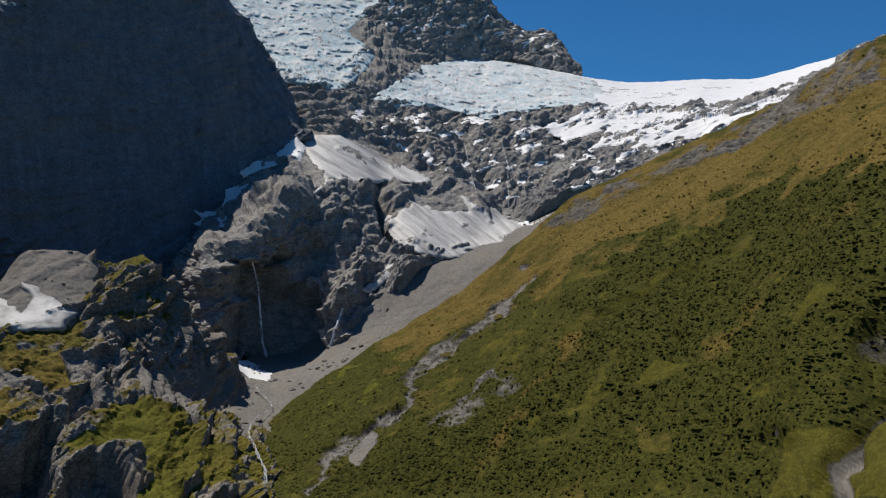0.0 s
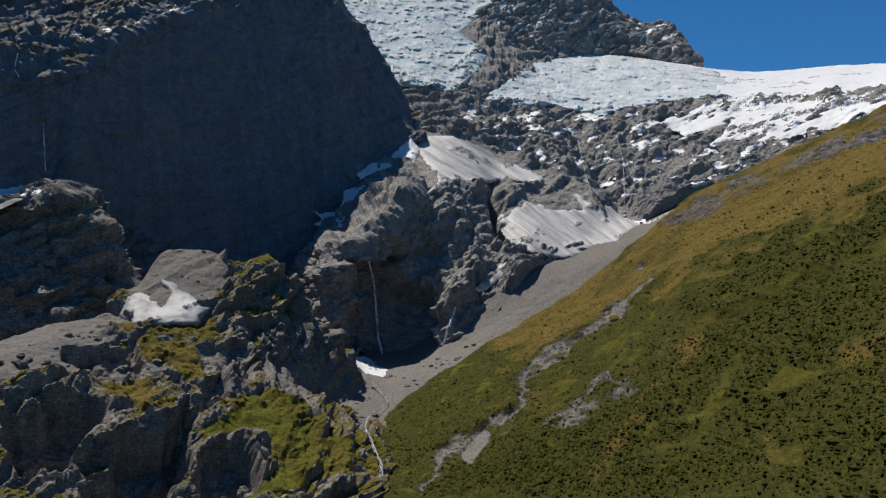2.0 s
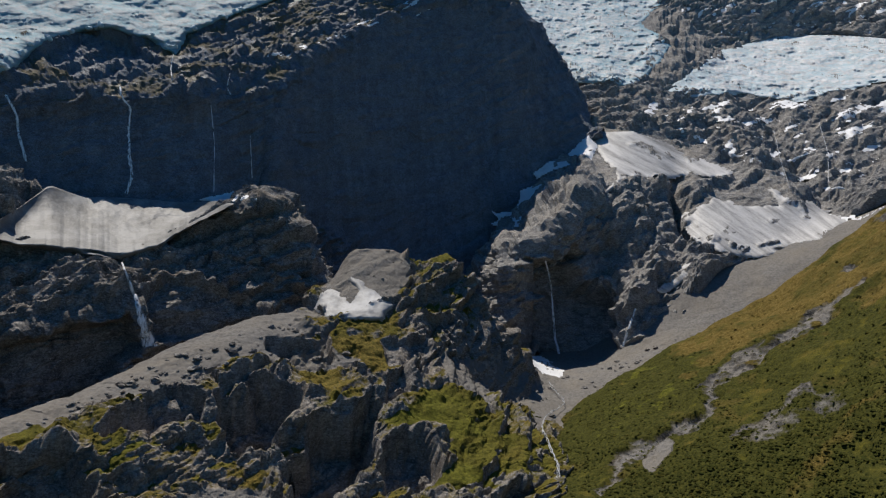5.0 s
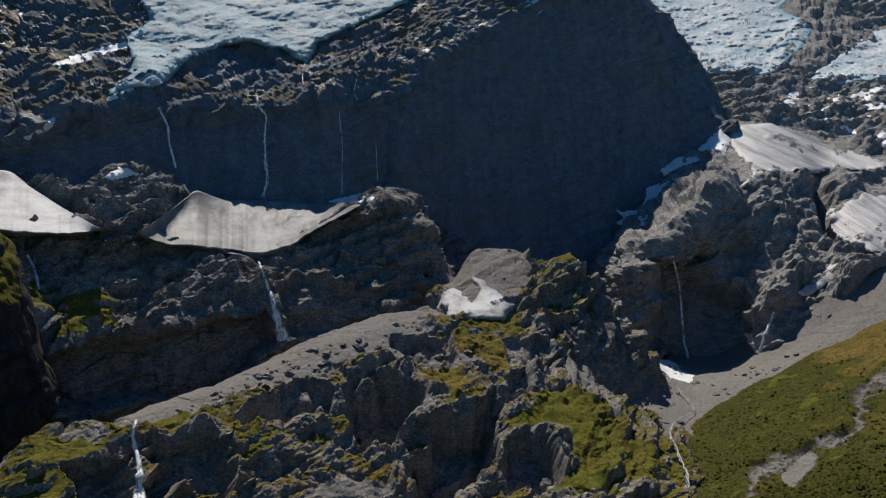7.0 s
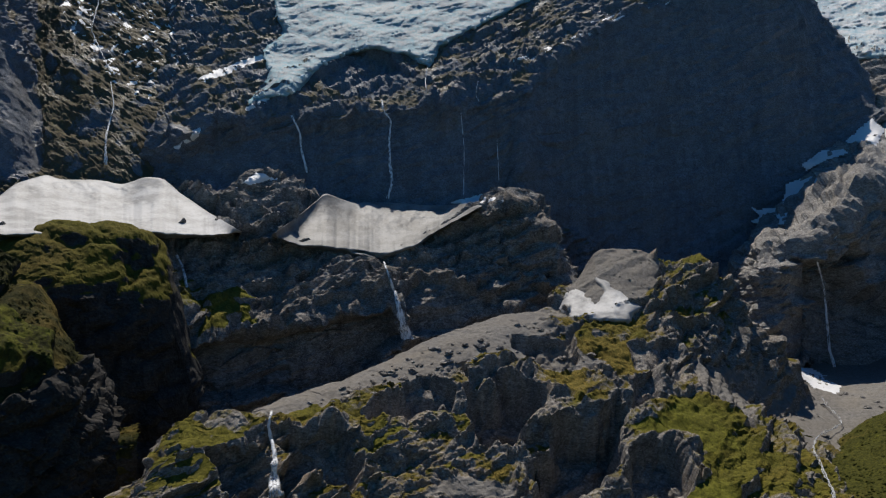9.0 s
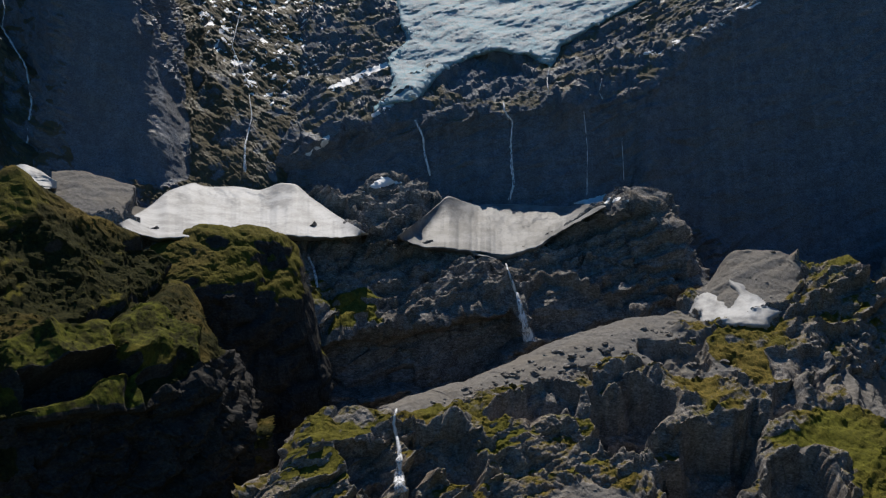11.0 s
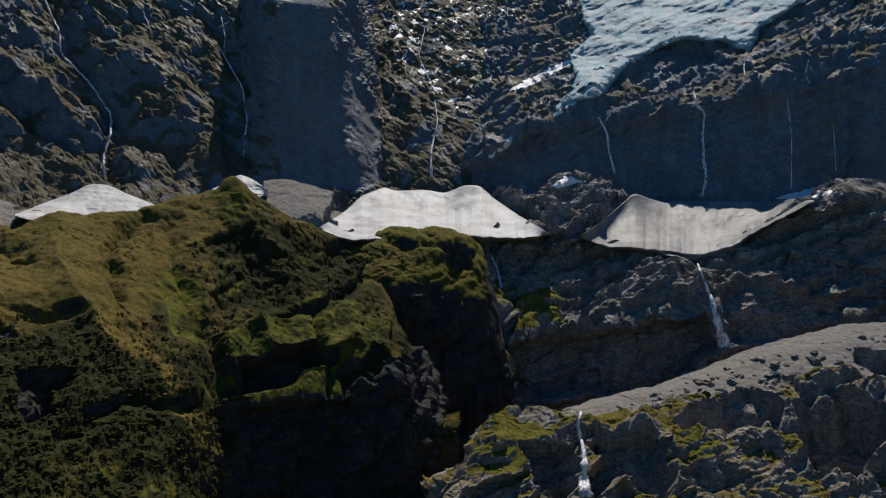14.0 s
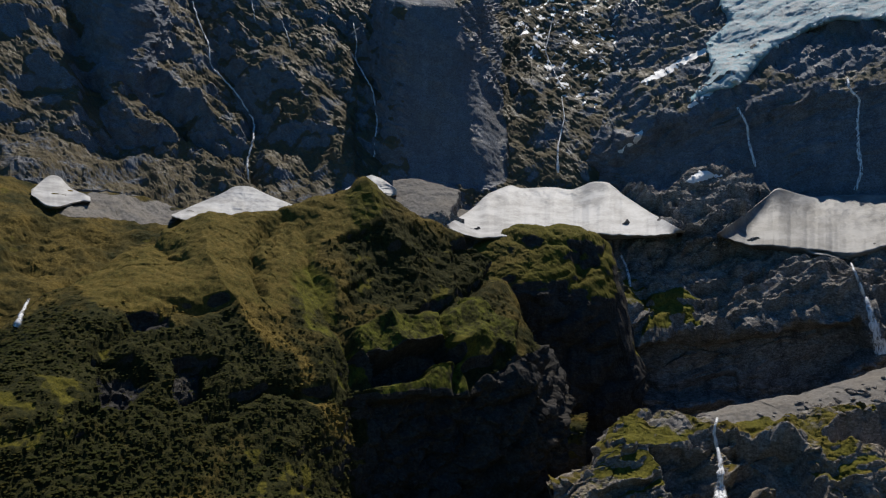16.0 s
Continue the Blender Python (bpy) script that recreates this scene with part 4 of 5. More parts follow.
LEFT = Land("gullied_mountain", left_rails, (57.5, 115), 0.13, flat=True, crag=0.55, turf=0.9, tussock=0.8, grip=0.25, fine=1.2, material=ROCK_TURFED_HAZE, label="steep dark gullied mountainside with thin brown turf", category="mountain", seed=6, swell=0.6, soft=3.0, rake=-38, ledge=0.7, grain=0.5, dip=-0.6, spur=(11, 90, 1.1), flute=1.5, boss=0.4, folds=[
    ([(102.35, 0.216), (99.34, 0.174), (95.38, 0.122), (92.48, 0.093)], 0.9, -16),
    ([(104.5, 0.212), (102.7, 0.172), (100.09, 0.125)], 0.9, -14),
    ([(98.58, 0.252), (95.8, 0.212), (93.33, 0.181)], 0.8, -12),
    ([(101.25, 0.24), (97.4, 0.202), (94.57, 0.16), (90.79, 0.102)], 1.1, 13),
    ([(101.97, 0.17), (98.17, 0.142), (95.37, 0.092)], 1.3, 12),
    ([(91.23, 0.187), (88.2, 0.166), (84.21, 0.16)], 1.4, 12),
    ([(98.03, 0.355), (96.37, 0.282), (95.11, 0.230), (92.97, 0.186), (93.30, 0.108)], 1.6, -19),
    ([(85.93, 0.310), (83.43, 0.232), (83.55, 0.120)], 1.4, -18),
    ([(106.07, 0.333), (104.95, 0.229), (104.39, 0.201), (103.07, 0.130)], 1.5, -22),
    ([(100.42, 0.319), (98.00, 0.249), (95.93, 0.168), (94.66, 0.100)], 2.6, 18),
    ([(103.09, 0.189), (101.55, 0.154), (100.17, 0.111)], 2.0, 13),
    ([(91.69, 0.257), (88.16, 0.198), (85.91, 0.111)], 2.6, 20),
    ([(108.84, 0.282), (106.39, 0.211), (105.66, 0.163), (108.11, 0.104)], 2.6, 17),
    ([(73.11, 0.377), (71.28, 0.264), (69.92, 0.175)], 2.0, 16),
    ([(104.22, 0.252), (101.18, 0.236), (97.98, 0.151)], 1.2, -10)], zones=[
    ([(81.54, 0.390), (77.73, 0.394), (75.23, 0.267), (72.94, 0.163), (72.94, 0.095), (80.64, 0.094), (80.78, 0.201)], 0, 0.5, {"crag": 0.12, "turf": 0.0}),
    ([(105.35, 0.342), (100.82, 0.355), (101.19, 0.288), (103.09, 0.218), (104.40, 0.215)], 0, 0.4, {"crag": 0.35, "turf": 0.0})])

bench_rails = [
    [(33.0, 995, 51), (36.0, 970, 48), (45.0, 915, 26), (55.0, 885, -19), (62.0, 872, -92), (70.0, 850, -82), (82.0, 840, -19)],
    [(33.0, 1000, 140), (34.2, 990, 216), (38.8, 965, 226), (44.7, 935, 233), (48.3, 920, 231), (51.8, 910, 222), (55.3, 900, 202), (58.1, 890, 194), (62.5, 885, 204), (63.8, 885, 233), (66.5, 885, 255), (70.3, 885, 262), (70.5, 860, 261), (74.0, 860, 275), (82.0, 850, 249)],
    [(33.5, 1010, 212), (34.3, 1015, 268), (35.1, 1030, 330), (36.5, 1040, 363), (39.3, 1045, 355), (42.0, 1040, 342), (44.8, 1015, 309), (47.9, 1000, 291), (51.9, 1000, 300), (55.3, 1005, 308), (59.4, 1010, 329), (63.6, 985, 307), (66.9, 985, 324), (70.3, 980, 334), (70.5, 950, 338), (74.4, 940, 315), (76.6, 940, 321), (80.3, 940, 325), (82.0, 930, 328)],
    [(33.5, 1060, 208), (34.3, 1065, 275), (35.1, 1090, 344), (36.8, 1100, 378), (38.4, 1115, 385), (42.5, 1130, 384), (46.6, 1130, 383), (50.1, 1120, 388), (52.7, 1110, 397), (53.6, 1120, 391), (55.3, 1120, 405), (57.8, 1130, 418), (60.6, 1130, 388), (64.0, 1110, 410), (67.6, 1110, 400), (70.3, 1120, 405), (65.1, 1110, 409), (68.7, 1110, 397), (71.8, 1110, 411), (75.3, 1100, 394), (77.4, 1090, 404), (80.7, 1080, 416), (85.4, 1080, 412)]]
bench_rails += [beyond(bench_rails[3], 70, -50), beyond(bench_rails[3], 150, -300)]
BENCH = Land("rock_bench", bench_rails, (33.3, 82), 0.11, flat=True, crag=0.9, turf=0.4, tussock=0.3, label="dark stepped rock bench with mossy ledges and waterfalls", category="cliff", seed=7, fine=0.5, boss=0.6, ledge=2.6, swell=0.8, soft=2.0, material=ROCK_DARK, grip=0.1, flute=5, spur=(10, 55, -2.2), zones=[
    ([(70.33, 0.040), (66.56, 0.031), (65.83, -0.014), (62.10, -0.059), (58.15, -0.083), (56.91, -0.144), (63.22, -0.138), (70.30, -0.075)], 0, 0.5, {"turf": 0.9}),
    ([(75.29, 0.011), (73.13, 0.027), (70.48, 0.043), (67.79, 0.036), (65.98, 0.012), (65.06, -0.036), (70.47, -0.044), (74.42, -0.027)], 0, 0.4, {"turf": 1.0, "crag": 0.35, "push": 14, "tussock": 0.45}),
    ([(83.4, 0.125), (79.91, 0.115), (75.9, 0.098), (74.6, 0.058), (77.42, 0.036), (80.31, 0.040), (83.4, 0.05)], 0, 0.3, {"scree": 1.3, "crag": 0.02, "turf": 0.25, "tussock": 0.8}),
    ([(56.12, 0.015), (52.58, 0.092), (38.36, 0.081), (42.03, 0.045), (47.90, 0.000)], 0, 0.3, {"crag": 0.05, "push": -28}),
    ([(77.75, 0.038), (76.16, 0.096), (71.82, 0.106), (64.61, 0.106), (61.40, 0.060), (59.01, 0.031), (64.61, 0.020), (75.29, 0.018)], 0, 0.3, {"crag": 0.05, "push": -28}),
    ([(62.09, -0.084), (60.94, -0.064), (59.11, -0.052), (57.73, -0.072), (58.42, -0.092), (57.73, -0.116), (59.57, -0.108), (62.55, -0.116)], 0, 0.3, {"turf": 1.0, "push": 10, "crag": 0.5, "lush": 0.4, "tussock": 0.5}),
    ([(66.87, -0.195), (63.23, -0.126), (59.57, -0.118), (56.82, -0.116), (52.28, -0.099), (47.84, -0.082), (46.97, -0.113), (50.5, -0.185)], 0, 0.4, {"push": -26, "crag": 0.35, "turf": 0.0}),
    ([(45.23, -0.035), (42.7, -0.042), (38.43, -0.067), (38.64, -0.108), (45.67, -0.113), (46.53, -0.066)], 0, 0.3, {"push": -12, "crag": 0.35, "turf": 0.0}),
    ])

knoll_rails = [
    [(12.0, 600, 48), (25.0, 500, 50), (40.0, 500, 50), (55.0, 500, 50), (72.0, 480, 12)],
    [(11.9, 680, 72), (15.3, 650, 90), (19.7, 620, 98), (28.3, 600, 96), (42.0, 590, 97), (55.2, 570, 112), (65.7, 550, 131), (68.2, 540, 128), (71.5, 530, 105)],
    [(11.9, 770, 80), (14.6, 750, 100), (16.9, 730, 119), (20.6, 710, 136), (25.7, 695, 146), (30.6, 690, 156), (37.4, 690, 162), (44.3, 660, 156), (50.9, 620, 148), (57.3, 590, 151), (63.2, 570, 155), (66.8, 555, 134), (71.5, 540, 105)],
    [(11.9, 900, 82), (16.1, 890, 97), (19.3, 860, 128), (22.7, 830, 179), (27.5, 820, 217), (33.8, 830, 214), (38.3, 800, 217), (44.7, 750, 193), (51.0, 690, 169), (55.2, 650, 166), (59.3, 620, 158), (63.2, 600, 156), (66.5, 570, 133), (68.9, 560, 107)],
    [(11.9, 980, 83), (14.9, 965, 113), (16.3, 960, 155), (18.1, 940, 202), (21.0, 930, 273), (23.5, 940, 294), (25.7, 950, 299), (28.3, 960, 312), (30.8, 960, 308), (32.9, 930, 249), (34.2, 900, 230), (38.3, 850, 227), (44.7, 790, 201), (51.0, 720, 172), (55.2, 670, 168), (59.3, 640, 158), (63.9, 615, 157), (66.5, 580, 132), (68.9, 570, 106)]]
knoll_rails += [beyond(knoll_rails[4], 50, -50), beyond(knoll_rails[4], 130, -300)]
KNOLL = Land("rocky_knoll", knoll_rails, (13.2, 69), 0.10, flat=True, crag=1.0, turf=0.8, tussock=0.55, label="broken grey rock knoll with turf ledges and scree slabs", category="hill", seed=8, fine=0.85, boss=0.7, ledge=2.3, rake=24, swell=0.35, soft=2.0, relief=0.8, zones=[
    ([(59.32, -0.205), (51.83, -0.170), (44.74, -0.110), (37.89, -0.068), (33.4, -0.080), (28.34, -0.157), (33.76, -0.159), (38.34, -0.139), (42.46, -0.159), (48.32, -0.189), (54.39, -0.227)], 0, 0.3, {"scree": 1.0, "crag": 0.06, "turf": 0.0}),
    ([(31.04, 0.009), (27.90, 0.013), (25.69, -0.015), (27.46, -0.062), (30.14, -0.086), (32.85, -0.087), (32.40, -0.039)], 0, 0.3, {"scree": 1.0, "crag": 0.15, "turf": 0.1}),
    ([(23.96, -0.146), (16.89, -0.148), (13.97, -0.174), (14.17, -0.240), (18.51, -0.217), (23.10, -0.192)], 0, 0.4, {"scree": 1.0, "crag": 0.35, "turf": 0.1}),
    ([(26.57, -0.211), (22.67, -0.196), (19.74, -0.234), (15.72, -0.257), (15.33, -0.316), (24.82, -0.335), (21.83, -0.252)], 0, 1.3, {"turf": 1.0, "crag": 0.5, "tussock": 0.3}),
    ([(65.75, -0.306), (63.94, -0.238), (59.32, -0.231), (57.70, -0.264), (59.29, -0.322)], 0, 1.0, {"turf": 1.0, "crag": 0.5, "tussock": 0.2}),
    ([(35.13, -0.103), (30.14, -0.094), (27.90, -0.117), (26.13, -0.163), (30.13, -0.166), (32.85, -0.143)], 0, 1.6, {"turf": 1.0, "crag": 0.6, "tussock": 0.75}),
    ([(26.57, 0.001), (23.10, -0.007), (20.14, -0.075), (21.82, -0.083), (24.39, -0.038)], 0, 0.4, {"turf": 0.9, "tussock": 0.4}),
    ([(47.41, -0.268), (38.33, -0.247), (34.66, -0.303), (41.98, -0.350), (51.80, -0.342)], 0, 0.5, {"turf": 0.7, "tussock": 0.75}),
    hollow([(41.08, -0.191), (38.79, -0.183), (35.58, -0.183), (34.21, -0.199), (36.04, -0.223), (37.41, -0.263), (38.78, -0.271), (40.16, -0.239)], 48, 0.9, 1.0),
    hollow([(33.75, -0.247), (31.48, -0.230), (28.79, -0.220), (28.79, -0.267), (30.13, -0.324), (32.84, -0.349), (35.12, -0.335), (34.66, -0.279)], 48, 0.9, 1.0),
    hollow([(27.90, -0.267), (24.82, -0.256), (23.96, -0.270), (24.39, -0.325), (27.01, -0.344), (28.34, -0.306)], 30, 0.9),
    hollow([(55.85, -0.263), (53.54, -0.241), (50.73, -0.250), (50.06, -0.289), (51.15, -0.327), (53.52, -0.304), (55.20, -0.336)], 28, 0.9),
    hollow([(61.27, -0.261), (58.11, -0.257), (57.20, -0.287), (57.27, -0.332), (60.48, -0.325)], 28, 0.9),
    hollow([(46.53, -0.182), (44.28, -0.171), (42.00, -0.199), (42.45, -0.223), (45.63, -0.214)], 18),
    hollow([(27.90, -0.188), (26.57, -0.160), (26.35, -0.195), (27.90, -0.212)], 18),
    hollow([(21.82, -0.037), (20.14, -0.045), (18.10, -0.104), (18.10, -0.142), (20.15, -0.090)], 6),
    hollow([(37.42, -0.113), (33.31, -0.119), (32.62, -0.152), (35.13, -0.153), (37.42, -0.129)], 18),
    hollow([(28.34, -0.125), (24.82, -0.131), (24.39, -0.162), (27.90, -0.157)], 7),
    hollow([(48.56, -0.202), (46.75, -0.189), (43.11, -0.191), (43.47, -0.214), (44.93, -0.227), (47.2, -0.234), (49.45, -0.233)], 30, 0.8, 0.9),
    hollow([(35.1, -0.128), (32.7, -0.112), (32.38, -0.15), (33.96, -0.158), (35.23, -0.144)], 14, 0.35, 0.8),
    hollow([(27.82, -0.17), (26.35, -0.169), (26.35, -0.193), (27.91, -0.191)], 12, 0.35, 0.8),
    ([(25.15, -0.198), (23.05, -0.205), (20.91, -0.233), (19.7, -0.255), (22.22, -0.257), (24.31, -0.239), (27.31, -0.247), (28.09, -0.234), (26.01, -0.22)], 0, 0.4, {"turf": 1.0, "crag": 0.25, "tussock": 0.3, "lush": 0.4}),
    ([(35.1, -0.163), (32.61, -0.162), (28.17, -0.187), (28.61, -0.199), (32.61, -0.19), (35.32, -0.176)], 0, 0.5, {"turf": 0.9, "crag": 0.25, "tussock": 0.8}),
    ([(24.32, -0.31), (21.82, -0.298), (19.4, -0.321), (24.74, -0.332)], 0, 0.4, {"turf": 1.0, "crag": 0.25, "tussock": 0.4, "lush": 0.4}),
    ([(44.47, -0.333), (41.73, -0.311), (37.61, -0.319), (37.15, -0.343), (44.47, -0.344)], 0, 0.5, {"scree": 0.8, "crag": 0.4, "turf": 0.3, "tussock": 0.9}),
    ([(50.79, -0.275), (47.2, -0.258), (43.56, -0.247)], 0.35, 0.7, {"turf": 1.0, "tussock": 0.4, "lush": 0.3}),
    ([(49.89, -0.323), (46.29, -0.298), (43.1, -0.307), (39.9, -0.279)], 0.4, 0.8, {"turf": 1.0, "tussock": 0.4, "lush": 0.3}),
    ([(56.02, -0.223), (53.43, -0.212), (52.56, -0.223), (55.59, -0.239)], 0, 0.4, {"turf": 1.0, "tussock": 0.4, "crag": 0.4}),
    ])

moss_rails = [
    [(62.0, 590, -84), (70.0, 560, -47), (80.0, 460, 61), (90.0, 380, 121), (100.0, 350, 136), (118.0, 330, 145)],
    [(65.9, 640, 75), (74.9, 592, 96), (83.6, 545, 113), (88.1, 470, 140), (90.7, 440, 152), (99.1, 415, 166), (110.0, 385, 187), (116.1, 370, 199)],
    [(68.1, 640, 144), (71.3, 600, 198), (75.8, 578, 187), (83.6, 540, 190), (86.3, 520, 201), (90.7, 500, 206), (99.1, 470, 219), (106.6, 430, 218), (110.0, 410, 214), (116.1, 400, 212)],
    [(68.1, 660, 144), (72.2, 665, 242), (80.0, 605, 242), (85.4, 582, 249), (88.1, 572, 259), (95.1, 562, 278), (101.5, 535, 272), (106.7, 490, 252), (110.1, 455, 235), (116.2, 430, 221)],
    [(68.1, 690, 143), (71.3, 730, 202), (72.6, 740, 265), (74.0, 745, 303), (74.9, 742, 312), (77.7, 732, 327), (80.0, 725, 338), (81.8, 715, 354), (84.1, 705, 369), (86.4, 700, 361), (89.0, 690, 352), (91.7, 680, 340), (95.1, 672, 333), (98.0, 665, 330), (101.5, 630, 304), (104.9, 590, 283), (108.1, 545, 262), (110.1, 520, 247), (116.2, 470, 220)]]
moss_rails += [beyond(moss_rails[4], 50, -40), beyond(moss_rails[4], 160, -300)]
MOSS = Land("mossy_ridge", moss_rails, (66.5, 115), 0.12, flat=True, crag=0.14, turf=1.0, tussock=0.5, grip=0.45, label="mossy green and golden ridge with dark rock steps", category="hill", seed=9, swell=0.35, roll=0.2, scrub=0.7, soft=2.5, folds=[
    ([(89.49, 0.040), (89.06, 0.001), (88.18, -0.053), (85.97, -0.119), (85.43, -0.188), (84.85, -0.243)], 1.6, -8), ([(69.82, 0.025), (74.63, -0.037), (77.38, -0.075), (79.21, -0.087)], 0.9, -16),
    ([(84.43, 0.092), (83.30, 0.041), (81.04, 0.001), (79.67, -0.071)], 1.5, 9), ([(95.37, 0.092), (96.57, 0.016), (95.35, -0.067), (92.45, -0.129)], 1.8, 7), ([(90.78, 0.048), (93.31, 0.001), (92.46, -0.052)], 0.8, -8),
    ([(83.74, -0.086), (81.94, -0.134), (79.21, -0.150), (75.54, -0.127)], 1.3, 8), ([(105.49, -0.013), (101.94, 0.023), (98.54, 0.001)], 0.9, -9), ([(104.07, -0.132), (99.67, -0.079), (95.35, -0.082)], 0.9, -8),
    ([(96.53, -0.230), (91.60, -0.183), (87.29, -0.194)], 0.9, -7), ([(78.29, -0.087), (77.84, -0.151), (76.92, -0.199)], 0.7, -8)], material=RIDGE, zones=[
    ([(68.12, -0.354), (68.13, -0.118), (72.63, -0.151), (75.83, -0.200), (84.05, -0.211), (84.49, -0.357)], 0, 0.3, {"crag": 0.9, "turf": 0.0}),
    ([(86.43, 0.017), (81.95, 0.041), (77.84, 0.009), (77.38, -0.063), (79.67, -0.087), (83.75, -0.078), (85.54, -0.038)], 0, 0.5, {"crag": 0.3, "turf": 1.0, "push": -4, "tussock": 0.35}),
    ([(77.38, 0.017), (74.62, 0.025), (73.25, -0.015), (76.00, -0.055), (77.15, -0.039)], 0, 0.4, {"crag": 0.4, "push": -8, "tussock": 0.2}),
    ([(89.49, 0.025), (88.18, -0.014), (86.87, -0.038), (86.20, -0.101), (87.30, -0.085), (89.05, -0.038)], 0, 0.5, {"tussock": 0.0, "shrub": 0.25}),
    ([(85.53, -0.109), (81.03, -0.094), (75.54, -0.087), (73.25, -0.119), (74.63, -0.159), (81.48, -0.190), (85.08, -0.180)], 0, 0.6, {"tussock": 0.2, "shrub": 0.3, "push": 12, "crag": 0.1}),
    ([(84.64, -0.149), (80.12, -0.158), (79.21, -0.190), (83.74, -0.189)], 0, 0.4, {"crag": 0.45, "push": -8}),
    ([(105.49, 0.015), (101.20, 0.037), (100.45, 0.023), (103.38, -0.006), (105.49, -0.013)], 0, 0.4, {"crag": 0.4, "push": -8}),
    ([(104.42, -0.132), (101.17, -0.136), (100.41, -0.173), (103.70, -0.175)], 0, 0.5, {"crag": 0.4, "push": -7}),
    ([(99.28, -0.138), (95.74, -0.149), (96.53, -0.200), (98.88, -0.190)], 0, 0.5, {"crag": 0.4, "push": -7}),
    ([(92.48, 0.040), (90.35, 0.040), (90.14, 0.001), (92.05, -0.014)], 0, 0.4, {"crag": 0.25, "push": -3}),
    ([(97.96, 0.045), (91.66, 0.061), (88.14, 0.079), (84.09, 0.096), (81.81, 0.064), (84.54, 0.024), (88.13, 0.016), (89.89, -0.086), (101.49, -0.081), (106.68, -0.036)], 0, 0.8, {"tussock": 0.85, "shrub": 0.35}),
    ([(86.35, 0.083), (83.87, 0.092), (80.89, 0.060), (81.81, 0.024), (84.54, 0.024)], 0, 0.5, {"tussock": 0.45}),
    ([(111.99, -0.127), (105.96, -0.078), (99.13, -0.105), (94.20, -0.085), (88.11, -0.134), (84.51, -0.199), (84.04, -0.358), (111.94, -0.299)], 0, 0.8, {"shrub": 1.0, "tussock": 0.28}),
    ([(94.20, -0.085), (89.87, -0.149), (86.31, -0.245), (84.49, -0.318)], 1.3, 0.9, {"tussock": 0.75, "shrub": 0.7}),
    ([(89.14, -0.014), (88.62, -0.053), (87.83, -0.096), (86.94, -0.132), (86.19, -0.16), (85.43, -0.188)], 1.3, 1.6, {"lush": 0.55, "shrub": 0.3, "tussock": 0.25, "crag": 0.08, "push": -2}),
    ([(86.2, -0.054), (83.75, -0.021), (79.67, -0.032), (78.2, -0.083), (81.26, -0.094), (81.94, -0.077), (85.09, -0.07)], 0, 0.3, {"crag": 0.22, "turf": 0.95, "push": -7, "tussock": 0.3}),
    ([(85.76, 0.001), (84.2, 0.013), (81.49, 0.005), (79.44, -0.031), (81.94, -0.042), (83.75, -0.015), (85.54, -0.021)], 0, 0.3, {"crag": 0.22, "turf": 0.95, "push": -5}),
    ([(81.94, -0.096), (79.21, -0.096), (77.61, -0.079), (76.37, -0.056), (75.54, -0.055), (74.4, -0.087), (72.56, -0.112), (72.34, -0.151), (73.71, -0.136), (75.54, -0.139), (78.29, -0.123), (81.94, -0.143), (84.19, -0.153), (85.53, -0.148), (85.53, -0.117), (82.84, -0.088)], 0, 0.35, {"lush": 0.8, "shrub": 0.45, "tussock": 0.2, "push": 12, "crag": 0.12, "turf": 1.0}),
    ([(83.83, -0.161), (81.94, -0.147), (78.29, -0.128), (76.83, -0.159), (79.66, -0.171), (81.71, -0.19), (83.74, -0.19)], 0, 0.2, {"crag": 0.6, "turf": 0.0, "push": -20}),
    ([(80.66, -0.192), (79.21, -0.173), (77.01, -0.165), (76.23, -0.191), (76.09, -0.205), (79.21, -0.203), (83.74, -0.209), (84.41, -0.196)], 0, 0.25, {"lush": 1.0, "shrub": 0.4, "tussock": 0.1, "push": 10, "crag": 0.12, "turf": 1.0}),
    ([(104.24, -0.154), (101.72, -0.155), (100.97, -0.179), (102.26, -0.206), (103.87, -0.199)], 0, 0.4, {"push": -12, "crag": 0.5, "turf": 0.2}),
    ([(99.09, -0.145), (96.94, -0.151), (96.73, -0.196), (98.5, -0.201)], 0, 0.3, {"push": -14, "crag": 0.5, "turf": 0.2}),
    ([(102.1, -0.083), (99.48, -0.084), (99.09, -0.101), (101.17, -0.101)], 0, 0.3, {"push": -10, "crag": 0.5, "turf": 0.3}),
    ([(102.29, -0.069), (98.53, -0.044), (92.88, -0.043), (90.34, -0.068), (95.35, -0.076), (98.91, -0.056)], 0, 0.4, {"tussock": 0.9, "shrub": 0.1}),
    ])
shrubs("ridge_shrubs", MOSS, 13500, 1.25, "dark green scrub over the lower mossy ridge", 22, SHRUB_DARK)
knob_rails = [
    [(76.6, 790, 4), (69.3, 800, -4), (64.3, 805, -5), (61.6, 810, -6)],
    [(76.6, 812, 232), (73.4, 818, 257), (69.8, 822, 267), (67.0, 824, 263), (65.2, 826, 253), (64.2, 828, 230), (63.5, 830, 177), (62.0, 830, 124)],
    [(76.6, 850, 269), (74.7, 860, 300), (72.1, 866, 318), (69.8, 870, 324), (67.5, 870, 321), (65.6, 868, 311), (64.6, 862, 292), (64.0, 850, 255), (63.4, 842, 189), (62.0, 840, 129)],
    [(76.6, 880, 275), (75.2, 890, 305), (73.4, 896, 321), (72.1, 900, 332), (69.8, 905, 337), (67.5, 905, 333), (65.6, 900, 323), (64.6, 892, 303), (64.0, 870, 261), (63.4, 856, 194), (62.0, 850, 130)]]
